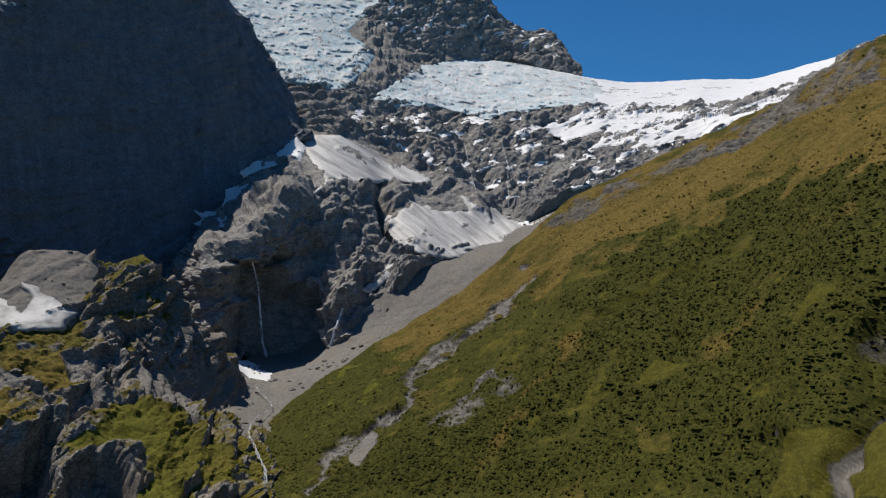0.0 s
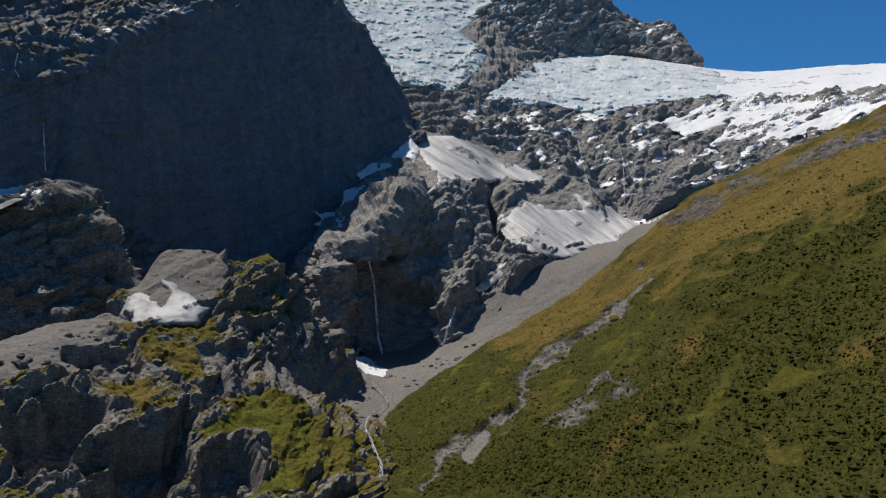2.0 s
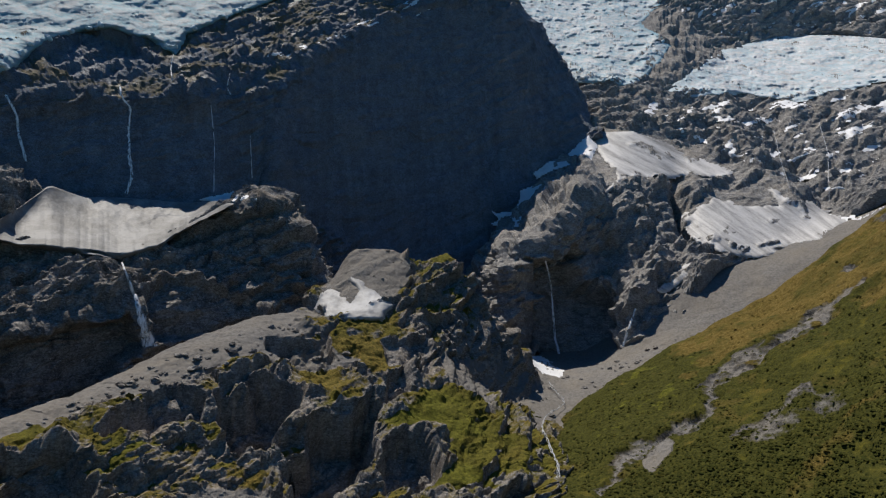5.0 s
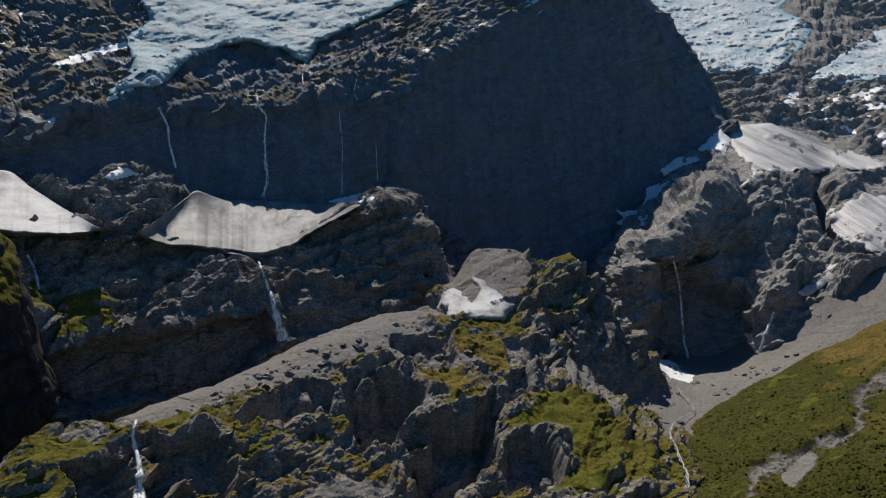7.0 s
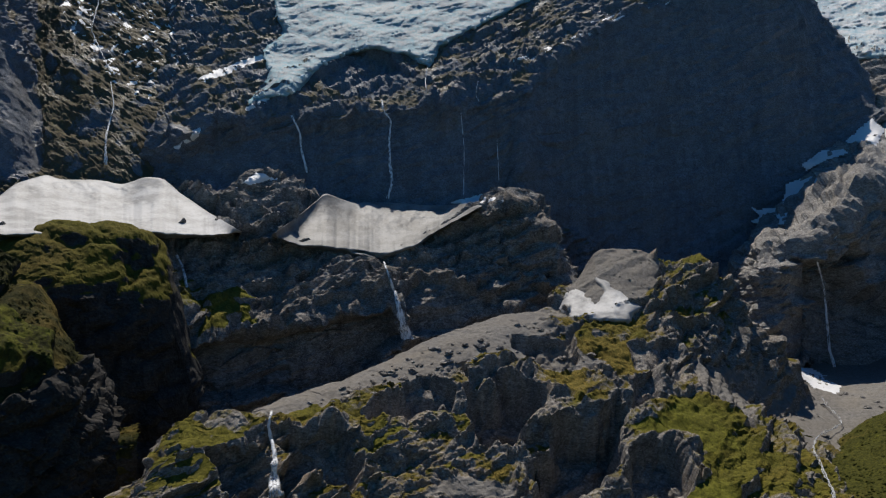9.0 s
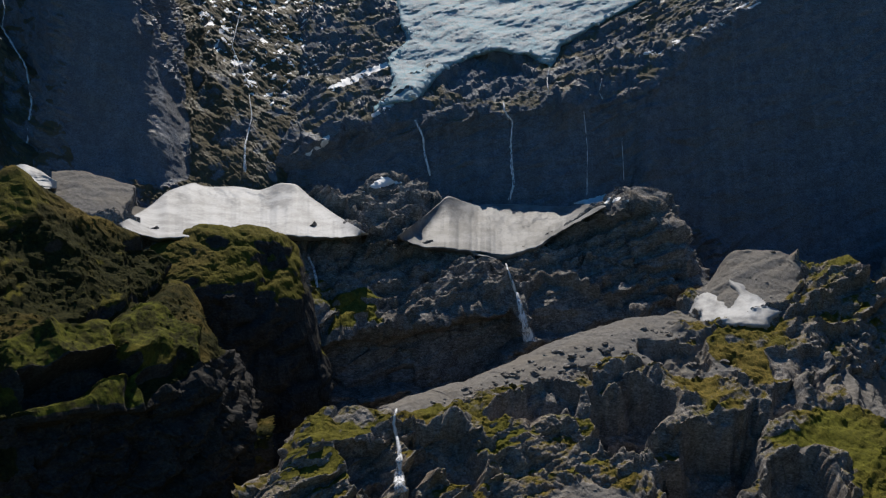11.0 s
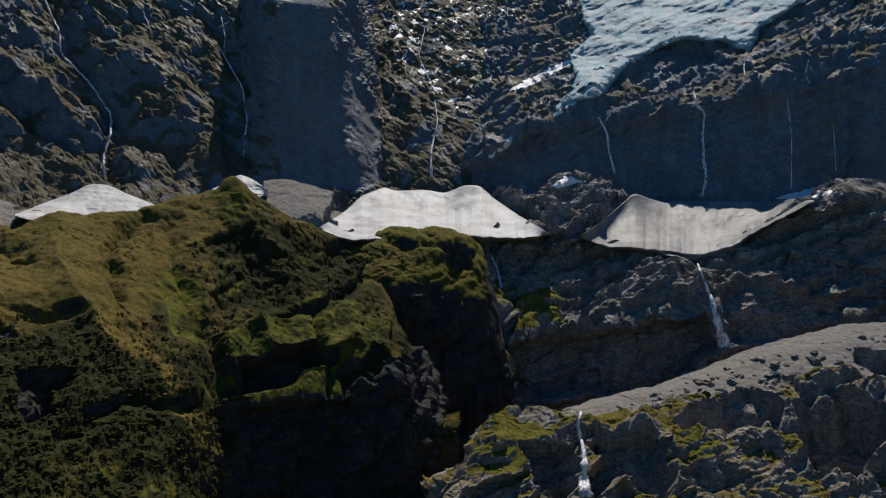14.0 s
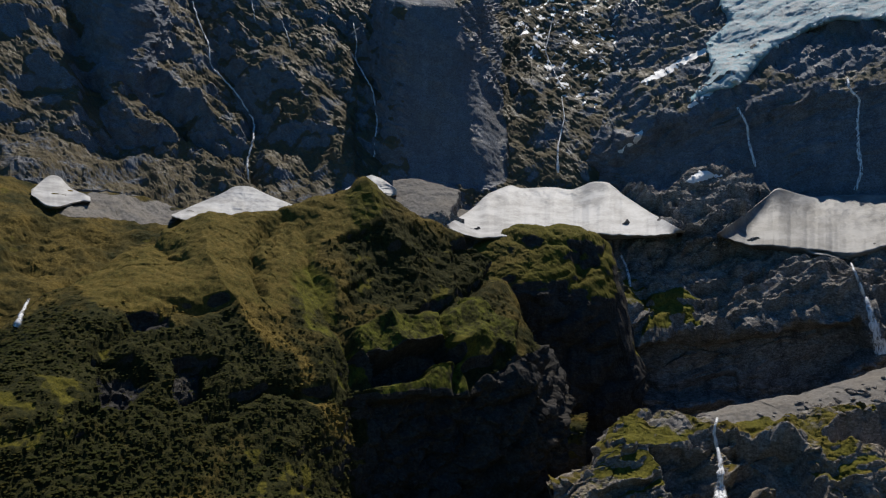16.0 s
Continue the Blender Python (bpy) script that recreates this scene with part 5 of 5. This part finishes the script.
knob_rails += [beyond(knob_rails[3], 30, -20), beyond(knob_rails[3], 70, -250)]
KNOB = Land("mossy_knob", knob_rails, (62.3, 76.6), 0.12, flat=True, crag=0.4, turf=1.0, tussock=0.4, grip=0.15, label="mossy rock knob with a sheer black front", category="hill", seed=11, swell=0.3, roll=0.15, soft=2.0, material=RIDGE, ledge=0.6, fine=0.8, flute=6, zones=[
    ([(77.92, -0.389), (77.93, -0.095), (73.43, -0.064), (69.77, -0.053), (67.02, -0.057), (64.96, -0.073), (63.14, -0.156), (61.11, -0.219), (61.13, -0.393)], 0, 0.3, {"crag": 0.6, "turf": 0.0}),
    ([(67.93, 0.011), (65.87, 0.007), (64.95, -0.037), (67.02, -0.037)], 0, 0.3, {"crag": 0.6, "push": -6}),
    ([(72.06, 0.024), (69.77, 0.011), (70.69, -0.029), (72.52, -0.020)], 0, 0.3, {"crag": 0.5, "push": -4})])
bank_rails = [
    [(96.0, 700, 160), (118.0, 600, 150)],
    [(97.9, 850, 287), (101.1, 850, 306), (106.0, 780, 272), (110.1, 720, 246), (116.2, 700, 234)],
    [(94.2, 980, 330), (98.0, 990, 339), (101.1, 950, 333), (105.6, 900, 335), (110.1, 880, 337), (116.2, 860, 337)],
    [(94.2, 1080, 343), (98.0, 1080, 353), (103.1, 1100, 384), (105.6, 1100, 378), (108.1, 1100, 387), (110.1, 1080, 395), (116.2, 1080, 401)]]
bank_rails += [beyond(bank_rails[3], 60, -30), beyond(bank_rails[3], 160, -300)]
BANK = Land("turf_bank", bank_rails, (96, 115), 0.13, flat=True, crag=0.15, grip=0.3, turf=1.0, tussock=0.55, label="golden turf bank below the gullied mountain", category="hill", seed=10, swell=0.3, roll=0.8, scrub=0.8, material=RIDGE, zones=[
    hollow([(110.10, 0.016), (108.09, 0.027), (106.87, 0.007), (108.76, -0.016), (110.10, -0.014)], 6, 0.6, 0.3, 1.0), hollow([(109.77, -0.004), (108.08, -0.014), (106.33, -0.000), (107.03, -0.028), (109.43, -0.035)], 5, 0.6, 0.3, 1.0),
    ([(106.70, 0.042), (103.81, 0.072), (97.96, 0.049), (94.23, 0.038), (97.96, 0.030), (104.90, 0.035)], 0, 0.3, {"scree": 1.0, "turf": 0.2})])

# ---- boulders ----
def boulder_mesh(seed):
    bm = bmesh.new()
    bmesh.ops.create_icosphere(bm, subdivisions=2, radius=1.0)
    for v in bm.verts:
        p = np.array([v.co]) * 0.9 + seed * 7.7
        v.co *= 1 + 0.5 * float(facets(p, 60 + seed)[0])
        v.co.z *= 0.7
    me = bpy.data.meshes.new("boulder")
    bm.to_mesh(me)
    bm.free()
    me.materials.append(ROCK_DARK)
    return me


def boulders(land, poly, count, sizes, label, group, seed):
    """Loose blocks that lie half sunk on the land within a polygon of (bearing, rise)."""
    rng = np.random.default_rng(seed)
    A = np.broadcast_to(land.az, land.d.shape)
    ok = (inside(A, (land.V[..., 2] - EYE) / land.d, poly) > 0) & (land.N[..., 2] > 0.45)
    spots = land.V[ok]
    for i in rng.choice(len(spots), count, replace=False):
        ob = new("boulder", BOULDERS[rng.integers(len(BOULDERS))])
        r = sizes[0] + (sizes[1] - sizes[0]) * rng.random() ** 2.5
        x, y, z = spots[i]
        ob.location = (x, y, z + 0.15 * r)
        ob.scale = (r * rng.uniform(0.8, 1.5), r, r * rng.uniform(0.6, 1.0))
        ob.rotation_euler = (0, 0, rng.uniform(0, 6.28))
        tagged(ob, label, "boulder", group)


BOULDERS = [boulder_mesh(k) for k in range(6)]
boulders(KNOLL, [(54.39, -0.211), (50.96, -0.187), (44.73, -0.139), (37.88, -0.099), (33.76, -0.103), (30.13, -0.150), (33.76, -0.155), (38.34, -0.147), (42.46, -0.163), (48.32, -0.197)], 130, (1.3, 5.0), "dark angular boulder lying on the pale slab", "boulders on the slab", 1)
boulders(KNOLL, [(30.59, 0.005), (27.90, 0.009), (26.13, -0.015), (27.90, -0.062), (30.14, -0.071)], 18, (1.0, 2.6), "grey boulder on the scree of the knoll", "boulders on the slab", 2)
boulders(FLOOR, [(21.19, -0.183), (16.26, -0.166), (11.95, -0.165), (6.59, -0.124), (1.11, -0.061), (3.86, -0.101), (10.18, -0.178), (11.95, -0.208), (14.98, -0.259), (17.10, -0.234)], 60, (1.2, 4.5), "grey boulder lying on the valley scree", "boulders on the scree", 3)

# ---- snow and ice ----
def streaks(turn, length, width, seed, level):
    """Bare rock in streaks: minus where rock shows. level(bearing, rise) sets how much."""
    c, s = math.cos(radians(turn)), math.sin(radians(turn))

    def holes(A, R, X):
        a, b = -A * c + R * 57.3 * s, A * s + R * 57.3 * c
        q = np.stack([a / length, b / width, a * 0 + seed], -1).reshape(-1, 3)
        return (fbm(q, 4, seed).reshape(A.shape) + level(A, R)) * width * 1.5
    return holes


def seracs(sheet, count, sizes, seed, low):
    """Makes the sheet a glacier with parts: its ice sheet, and broken blocks standing along its lower rim."""
    rng = np.random.default_rng(seed)
    me = sheet.data
    co = np.zeros(len(me.vertices) * 3)
    me.vertices.foreach_get("co", co)
    rim = np.zeros(len(me.vertices))
    me.attributes["rim"].data.foreach_get("value", rim)
    co = co.reshape(-1, 3)
    base = co[co[:, 2].argmin()].copy()
    me.vertices.foreach_set("co", (co - base).ravel())
    name = sheet.name
    sheet.name = "ice_sheet"
    glacier = tagged(new(name), sheet["label"], sheet["category"])
    glacier.location = base
    del sheet["label"], sheet["category"]
    sheet.parent = glacier
    spots = co[(rim > 0.25) & (rim < 0.8) & (co[:, 2] < np.percentile(co[:, 2], low))] - base
    for i in rng.choice(len(spots), count, replace=False):
        ob = new("serac", BLOCKS[rng.integers(len(BLOCKS))])
        r = rng.uniform(*sizes)
        ob.parent = glacier
        ob.location = spots[i]
        ob.scale = (r, r * rng.uniform(0.7, 1.2), r * rng.uniform(0.8, 1.4))
        ob.rotation_euler = (rng.uniform(-0.3, 0.3), rng.uniform(-0.3, 0.3), rng.uniform(0, 6.28))


BLOCKS = []
for k in range(5):
    block = boulder_mesh(20 + k)
    block.materials[0] = SERAC
    BLOCKS.append(block)
ICEFALL = drape("icefall", [HEAD, PEAK], [(17.96, 0.317), (14.13, 0.260), (13.26, 0.242), (10.18, 0.240), (8.38, 0.230), (6.57, 0.258), (5.43, 0.283), (6.57, 0.302), (7.70, 0.314), (7.02, 0.330), (4.28, 0.372), (4.28, 0.420), (17.97, 0.401)], 14, ICE, "white and blue broken icefall spilling from the upper snows", "glacier", crevasse=14, smooth=5, cell=0.07, lumps=(20, 85), edge=0.5, folds=24, flow=-15)
ICEFIELD = drape("icefield", [HEAD], [(5.89, 0.220), (3.84, 0.213), (0.16, 0.210), (-3.06, 0.197), (-5.35, 0.200), (-8.07, 0.209), (-12.09, 0.208), (-13.19, 0.229), (-11.44, 0.261), (-9.21, 0.271), (-5.36, 0.289), (-2.15, 0.284), (2.45, 0.266)], 18, ICE_PALE, "white crevassed icefield with a blue broken lower rim", "glacier", crevasse=9, smooth=6, cell=0.07, fuzz=0.15, lumps=(14, 80), edge=0.5, folds=22, flow=-12)
drape("snow_ridge", [HEAD], [(-11.65, 0.207), (-8.07, 0.179), (-9.86, 0.162), (-13.39, 0.178), (-12.07, 0.150), (-15.54, 0.157), (-14.25, 0.138), (-18.49, 0.158), (-22.13, 0.164), (-25.61, 0.194), (-27.82, 0.222), (-31.15, 0.256), (-28.19, 0.253), (-24.11, 0.240), (-18.52, 0.247), (-14.28, 0.250), (-11.22, 0.261), (-12.53, 0.238)], 13, SNOW_CLEAN, "bright snow ridge with dark rock streaks showing through", "snow field", smooth=8, cell=0.07, fuzz=0.12,
      holes=streaks(20, 1.7, 0.34, 5, lambda A, R: 0.34 + 0.55 * step(0.195, 0.225, R) - 0.12 * step(0.19, 0.15, R)))
drape("snow_patches", [HEAD], [(10.18, 0.217), (3.84, 0.207), (-7.62, 0.193), (-18.49, 0.169), (-23.70, 0.174), (-18.48, 0.124), (-12.06, 0.096), (-5.33, 0.082), (0.17, 0.123), (6.12, 0.179)], 4, SNOW_CLEAN, "scattered white snow patches on the headwall ledges", "snow patches", kind="stuff", smooth=1.5, cell=0.08,
      holes=streaks(15, 1.6, 0.7, 9, lambda A, R: -0.22))
drape("peak_snow", [PEAK], [(7.48, 0.314), (4.28, 0.380), (-3.91, 0.368), (-9.89, 0.311), (-10.77, 0.259), (-3.07, 0.288), (3.83, 0.259)], 3, SNOW_CLEAN, "thin snow caught on the ledges of the peak", "snow patches", kind="stuff", smooth=1.0, cell=0.08,
      holes=streaks(40, 1.2, 0.5, 12, lambda A, R: -0.27))
drape("cliff_top_snow", [CLIFF], [(37.58, 0.273), (32.53, 0.314), (25.21, 0.367), (20.75, 0.378), (23.41, 0.345), (27.94, 0.333), (33.44, 0.282)], 3, SNOW_CLEAN, "snow streaks on the ledges above the cliff", "snow patches", kind="stuff", smooth=1.0, cell=0.08,
      holes=streaks(25, 2.0, 0.35, 15, lambda A, R: -0.25))
# Snow-coloured patches stand in for sun glints off the wet upper rock.
drape("crag_glints", [CLIFF, LEFT], [(72.48, 0.388), (62.45, 0.382), (62.92, 0.263), (66.08, 0.201), (69.27, 0.235), (72.02, 0.316)], 3, SNOW_CLEAN, "white patches painted as sun glints on the wet upper crags", "snow patches", kind="stuff", smooth=1.0, cell=0.08,
      holes=streaks(35, 0.9, 0.35, 18, lambda A, R: -0.24))
HANGING = drape("hanging_glacier", [CLIFF], [(58.94, 0.201), (57.05, 0.243), (57.45, 0.282), (55.90, 0.308), (56.50, 0.332), (56.89, 0.376), (31.61, 0.411), (35.75, 0.362), (39.41, 0.332), (43.46, 0.293), (44.13, 0.265), (46.11, 0.282), (48.71, 0.291), (50.41, 0.284), (52.89, 0.265), (54.50, 0.232), (55.69, 0.219), (57.24, 0.217)], 22, ICE_BLUE, "pale blue hanging glacier tongue above the dark cliff", "glacier", crevasse=6, smooth=6, cell=0.07, lumps=(24, 95), edge=0.4, folds=8, flow=28)
seracs(ICEFALL, 26, (3, 7), 31, 45)
seracs(ICEFIELD, 18, (2, 5), 32, 40)
seracs(HANGING, 30, (3, 7), 33, 55)
drape("upper_apron", [HEAD], [(11.38, 0.168), (8.38, 0.170), (6.12, 0.153), (3.84, 0.131), (1.09, 0.111), (1.32, 0.099), (3.84, 0.109), (6.13, 0.103), (7.94, 0.106), (9.29, 0.092), (10.40, 0.086), (9.51, 0.114), (10.84, 0.141)], 7, SNOW_STREAKED, "grey streaked snow apron on the headwall ledge", "snow patch", fuzz=0.12, smooth=6, edge=0.3, ragged=25)
drape("lower_apron", [HEAD, FLOOR], [(4.76, 0.051), (2.47, 0.075), (-0.28, 0.065), (-2.12, 0.063), (-1.30, 0.087), (-3.95, 0.067), (-6.46, 0.042), (-4.86, 0.019), (-2.57, 0.011), (-0.73, -0.005), (1.10, -0.001), (3.85, 0.019)], 7, SNOW_STREAKED, "grey streaked snow apron below a rock band", "snow patch", fuzz=0.2, smooth=6, edge=0.3, ragged=20, flow=38)
cone("snow_cone", [BENCH, CLIFF, LEFT], [(77.79, 0.040), (76.41, 0.055), (75.30, 0.069), (74.44, 0.085), (72.48, 0.099), (71.60, 0.093), (69.28, 0.095), (67.53, 0.090), (66.03, 0.101), (64.84, 0.101), (63.38, 0.080), (61.54, 0.057), (59.01, 0.031)], [(77.79, 0.039), (76.70, 0.029), (74.99, 0.017), (72.25, 0.021), (68.69, 0.024), (64.56, 0.021), (61.86, 0.022), (59.01, 0.030)],
     (955, 1170), SNOW, "bright avalanche snow cone on the rock bench", 3)
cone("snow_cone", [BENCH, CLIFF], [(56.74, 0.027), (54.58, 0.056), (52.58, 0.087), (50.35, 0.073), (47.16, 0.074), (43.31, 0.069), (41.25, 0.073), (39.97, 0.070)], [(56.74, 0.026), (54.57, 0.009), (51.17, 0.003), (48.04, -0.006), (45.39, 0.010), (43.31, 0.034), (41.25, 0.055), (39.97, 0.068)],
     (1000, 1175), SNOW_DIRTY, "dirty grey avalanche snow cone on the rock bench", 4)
cone("snow_cone", [BANK, LEFT], [(99.07, 0.051), (97.31, 0.067), (95.77, 0.078), (94.44, 0.093), (93.28, 0.093), (92.06, 0.083), (90.06, 0.069), (89.05, 0.062)], [(99.07, 0.048), (97.04, 0.042), (94.15, 0.040), (90.06, 0.041), (89.05, 0.044)],
     (1000, 1175), SNOW, "smooth white snow cone below the gullied mountain", 5)
cone("snow_cone", [BANK, LEFT], [(108.27, 0.077), (107.24, 0.098), (106.36, 0.097), (106.00, 0.083), (104.73, 0.075), (104.54, 0.070)], [(108.27, 0.074), (107.41, 0.057), (106.70, 0.052), (105.99, 0.062), (104.54, 0.067)], (1050, 1160), SNOW, "small white snow cone at a gully mouth", 6)
cone("snow_cone", [BENCH, LEFT], [(85.90, 0.090), (84.91, 0.102), (83.87, 0.113), (82.73, 0.106), (81.72, 0.091)], [(85.90, 0.084), (84.55, 0.078), (82.72, 0.079), (81.72, 0.084)], (985, 1075), SNOW, "narrow white snow cone behind the mossy ridge", 7)
drape("snow_drift", [KNOLL], [(33.76, -0.075), (33.31, -0.051), (32.17, -0.047), (30.81, -0.067), (30.14, -0.051), (31.27, -0.031), (30.81, -0.027), (29.02, -0.051), (27.46, -0.070), (28.34, -0.094), (30.59, -0.090), (32.85, -0.085)], 6, SNOW, "white drifted snow in a hollow of the knoll", "snow patch", fuzz=0.16, ragged=16, smooth=4, edge=0.35, lumps=(4, 18))
drape("snow_bank", [CLIFF, HEAD], [(19.80, 0.067), (19.19, 0.056), (17.53, 0.061), (17.11, 0.080), (17.11, 0.091), (15.42, 0.100), (14.35, 0.104), (15.42, 0.084), (16.27, 0.069), (17.11, 0.053), (17.32, 0.040), (19.39, 0.043), (18.78, 0.050)], 5, SNOW_CLEAN, "blue-shaded snow bank at the cliff foot", "snow patch", fuzz=0.08, smooth=6, steep=250, edge=0.3)
drape("snow_bank", [CLIFF, HEAD], [(16.06, 0.115), (14.99, 0.129), (13.48, 0.132), (13.26, 0.127), (14.78, 0.118), (15.85, 0.107)], 4, SNOW_CLEAN, "blue-shaded snow bank at the cliff foot", "snow patch", fuzz=0.08, smooth=6, steep=250, edge=0.3)
drape("snow_bank", [CLIFF, HEAD], [(13.26, 0.140), (11.73, 0.166), (11.07, 0.151), (11.51, 0.133), (12.39, 0.136)], 4, SNOW_CLEAN, "blue-shaded snow bank at the cliff foot", "snow patch", fuzz=0.08, smooth=6, steep=250, edge=0.3)
drape("snow_bank", [FLOOR, KNOLL], [(16.89, -0.141), (15.41, -0.143), (13.69, -0.160), (13.91, -0.174), (15.20, -0.168)], 4, SNOW_CLEAN, "white snow bank below the tall waterfall", "snow patch", fuzz=0.05)
drape("snow_bank", [HEAD, FLOOR], [(-5.32, 0.050), (-6.46, 0.046), (-8.49, 0.062), (-10.73, 0.085), (-11.17, 0.081), (-9.17, 0.059), (-7.14, 0.040), (-6.00, 0.041)], 4, SNOW_CLEAN, "white snow bank along the top of the scree", "snow patch", fuzz=0.05)
drape("snow_bank", [HEAD, FLOOR], [(6.59, -0.049), (5.22, -0.029), (4.31, -0.009), (3.85, -0.007), (4.08, -0.021), (4.77, -0.037), (5.91, -0.051)], 4, SNOW_STREAKED, "grey snow bank in a gully", "snow patch", fuzz=0.08)

for spot in ([(62.40, 0.235), (59.75, 0.261), (57.37, 0.277), (57.55, 0.269), (59.75, 0.250), (61.81, 0.232)], [(64.37, 0.140), (62.25, 0.170), (61.93, 0.163), (63.74, 0.140)], [(59.15, 0.199), (57.23, 0.223), (56.77, 0.215), (58.56, 0.198)]):
    drape("snow_streak", [CLIFF, LEFT], spot, 3, SNOW_CLEAN, "narrow white snow streak on a rock ledge", "snow patch", fuzz=0.06, smooth=2, cell=0.07, group="snow streaks on the cliff")
for spot in ([(59.72, 0.091), (57.99, 0.115), (56.35, 0.105), (58.19, 0.098)], [(42.72, 0.074), (40.20, 0.086), (37.67, 0.076), (40.20, 0.070)]):
    drape("snow_bank", [CLIFF, BENCH], spot, 4, SNOW_CLEAN, "blue-shaded snow bank at the cliff foot", "snow patch", fuzz=0.06, smooth=2, cell=0.07)

# ---- falling and running water ----
for line in ([(41.66, 0.203), (41.38, 0.151), (41.42, 0.084)], [(38.71, 0.164), (38.56, 0.104)], [(44.35, 0.268), (44.57, 0.248), (44.43, 0.229)], [(40.22, 0.248), (40.49, 0.228), (40.12, 0.216)]):
    ribbon("rill", [CLIFF], line, (2.6, 2.6), WATER, "faint thin rill down the dark cliff", "waterfall", group="rills on the rock walls")
ribbon("rill", [HEAD], [(-4.70, 0.168), (-5.27, 0.128), (-5.35, 0.065)], (1.6, 1.6), WATER, "thin white rill on the grey headwall", "waterfall", group="rills on the rock walls")
ribbon("rill", [HEAD], [(-1.76, 0.162), (-2.21, 0.122), (-2.88, 0.082)], (1.6, 1.6), WATER, "thin white rill on the grey headwall", "waterfall", group="rills on the rock walls")
for line in ([(90.92, 0.325), (90.48, 0.306), (90.17, 0.287)], [(73.93, 0.349), (74.02, 0.329), (73.75, 0.311)], [(93.22, 0.349), (92.91, 0.318)], [(69.08, 0.334), (69.71, 0.285), (68.40, 0.234)], [(85.26, 0.327), (84.94, 0.299), (85.11, 0.271)]):
    ribbon("rill", [LEFT, CLIFF], line, (3.5, 3.5), WATER, "short white rill among wet rock ledges", "waterfall", group="rills on the rock walls", waver=2)
ribbon("waterfall", [HEAD, CLIFF], [(15.25, 0.014), (15.16, 0.005), (15.16, -0.006), (14.73, -0.036), (14.51, -0.082), (14.38, -0.117), (14.04, -0.138), (14.00, -0.157)], (7, 10), WATER, "tall thin white waterfall on a shaded wall", "waterfall", strands=2)
ribbon("rill", [HEAD], [(12.91, 0.058), (13.26, 0.038), (13.96, 0.023), (14.30, 0.011)], (3, 3), WATER, "thin white rill on the grey headwall", "waterfall", group="rills on the rock walls")
ribbon("waterfall", [HEAD], [(8.08, -0.072), (8.39, -0.088), (8.84, -0.112), (9.07, -0.127)], (6, 9), WATER, "short white waterfall beside the scree", "waterfall")
ribbon("waterfall", [CLIFF], [(48.06, 0.219), (47.92, 0.202), (47.32, 0.191), (47.48, 0.164), (47.39, 0.125), (47.21, 0.103), (47.64, 0.078)], (9, 10), WATER, "thin white waterfall down the dark cliff", "waterfall", strands=2, waver=1.5)
ribbon("waterfall", [CLIFF], [(55.29, 0.194), (54.61, 0.171), (54.48, 0.146), (53.99, 0.113)], (7, 8), WATER, "thin white waterfall down the dark cliff", "waterfall")
ribbon("waterfall", [BENCH], [(47.90, -0.009), (47.45, -0.031), (47.00, -0.055)], (4, 8), WATER, "white waterfall leaving the snow cone", "waterfall")
ribbon("waterfall", [BENCH, KNOLL], [(47.00, -0.051), (46.68, -0.075), (46.32, -0.099), (45.87, -0.123)], (12, 22), WATER, "broad white waterfall fanning over a rock step", "waterfall", strands=3)
ribbon("waterfall", [BENCH], [(63.82, -0.000), (63.33, -0.018), (63.06, -0.044), (62.48, -0.073)], (6, 8), WATER, "thin bluish waterfall in a rock cleft", "waterfall")
ribbon("waterfall", [BENCH], [(62.78, -0.084), (63.04, -0.102), (63.41, -0.118)], (6, 8), WATER, "thin bluish waterfall in a rock cleft", "waterfall")
ribbon("waterfall", [KNOLL], [(56.69, -0.215), (56.97, -0.235), (56.68, -0.258)], (4, 6), WATER, "white waterfall on the knoll", "waterfall")
ribbon("waterfall", [KNOLL], [(56.68, -0.254), (56.46, -0.277), (56.54, -0.303), (56.37, -0.334)], (7, 14), WATER, "white waterfall spreading over the knoll's rock step", "waterfall", strands=3)
ribbon("waterfall", [LEFT, CLIFF], [(68.40, 0.223), (68.17, 0.191), (68.70, 0.151), (68.70, 0.113)], (4, 9), WATER, "thin white waterfall over a rock ledge", "waterfall", strands=2)
ribbon("waterfall", [BANK, MOSS], [(108.34, -0.054), (108.74, -0.071), (109.14, -0.090)], (4, 6), WATER, "short white waterfall between turf banks", "waterfall")
ribbon("stream", [FLOOR, SLOPE, KNOLL], [(14.86, -0.175), (14.62, -0.186), (13.97, -0.196), (13.52, -0.206), (14.36, -0.217), (15.25, -0.227), (15.44, -0.241), (15.02, -0.256), (14.63, -0.274), (14.17, -0.291), (13.99, -0.323)], (1.5, 4), STREAM, "braided white glacial stream across the scree", "stream", proud=0.6, waver=1.5, strands=3)
ribbon("stream", [LEFT], [(97.62, 0.340), (97.12, 0.311), (96.37, 0.282), (96.28, 0.255), (95.32, 0.237), (94.47, 0.223), (92.97, 0.182), (93.05, 0.155), (93.52, 0.127), (93.39, 0.100)], (5, 7), WATER, "thin white stream down a dark gully", "stream", waver=2.5)
ribbon("stream", [LEFT], [(85.48, 0.287), (83.66, 0.232), (83.29, 0.192), (83.55, 0.136)], (5, 7), WATER, "thin white stream down a dark gully", "stream", waver=2.5)
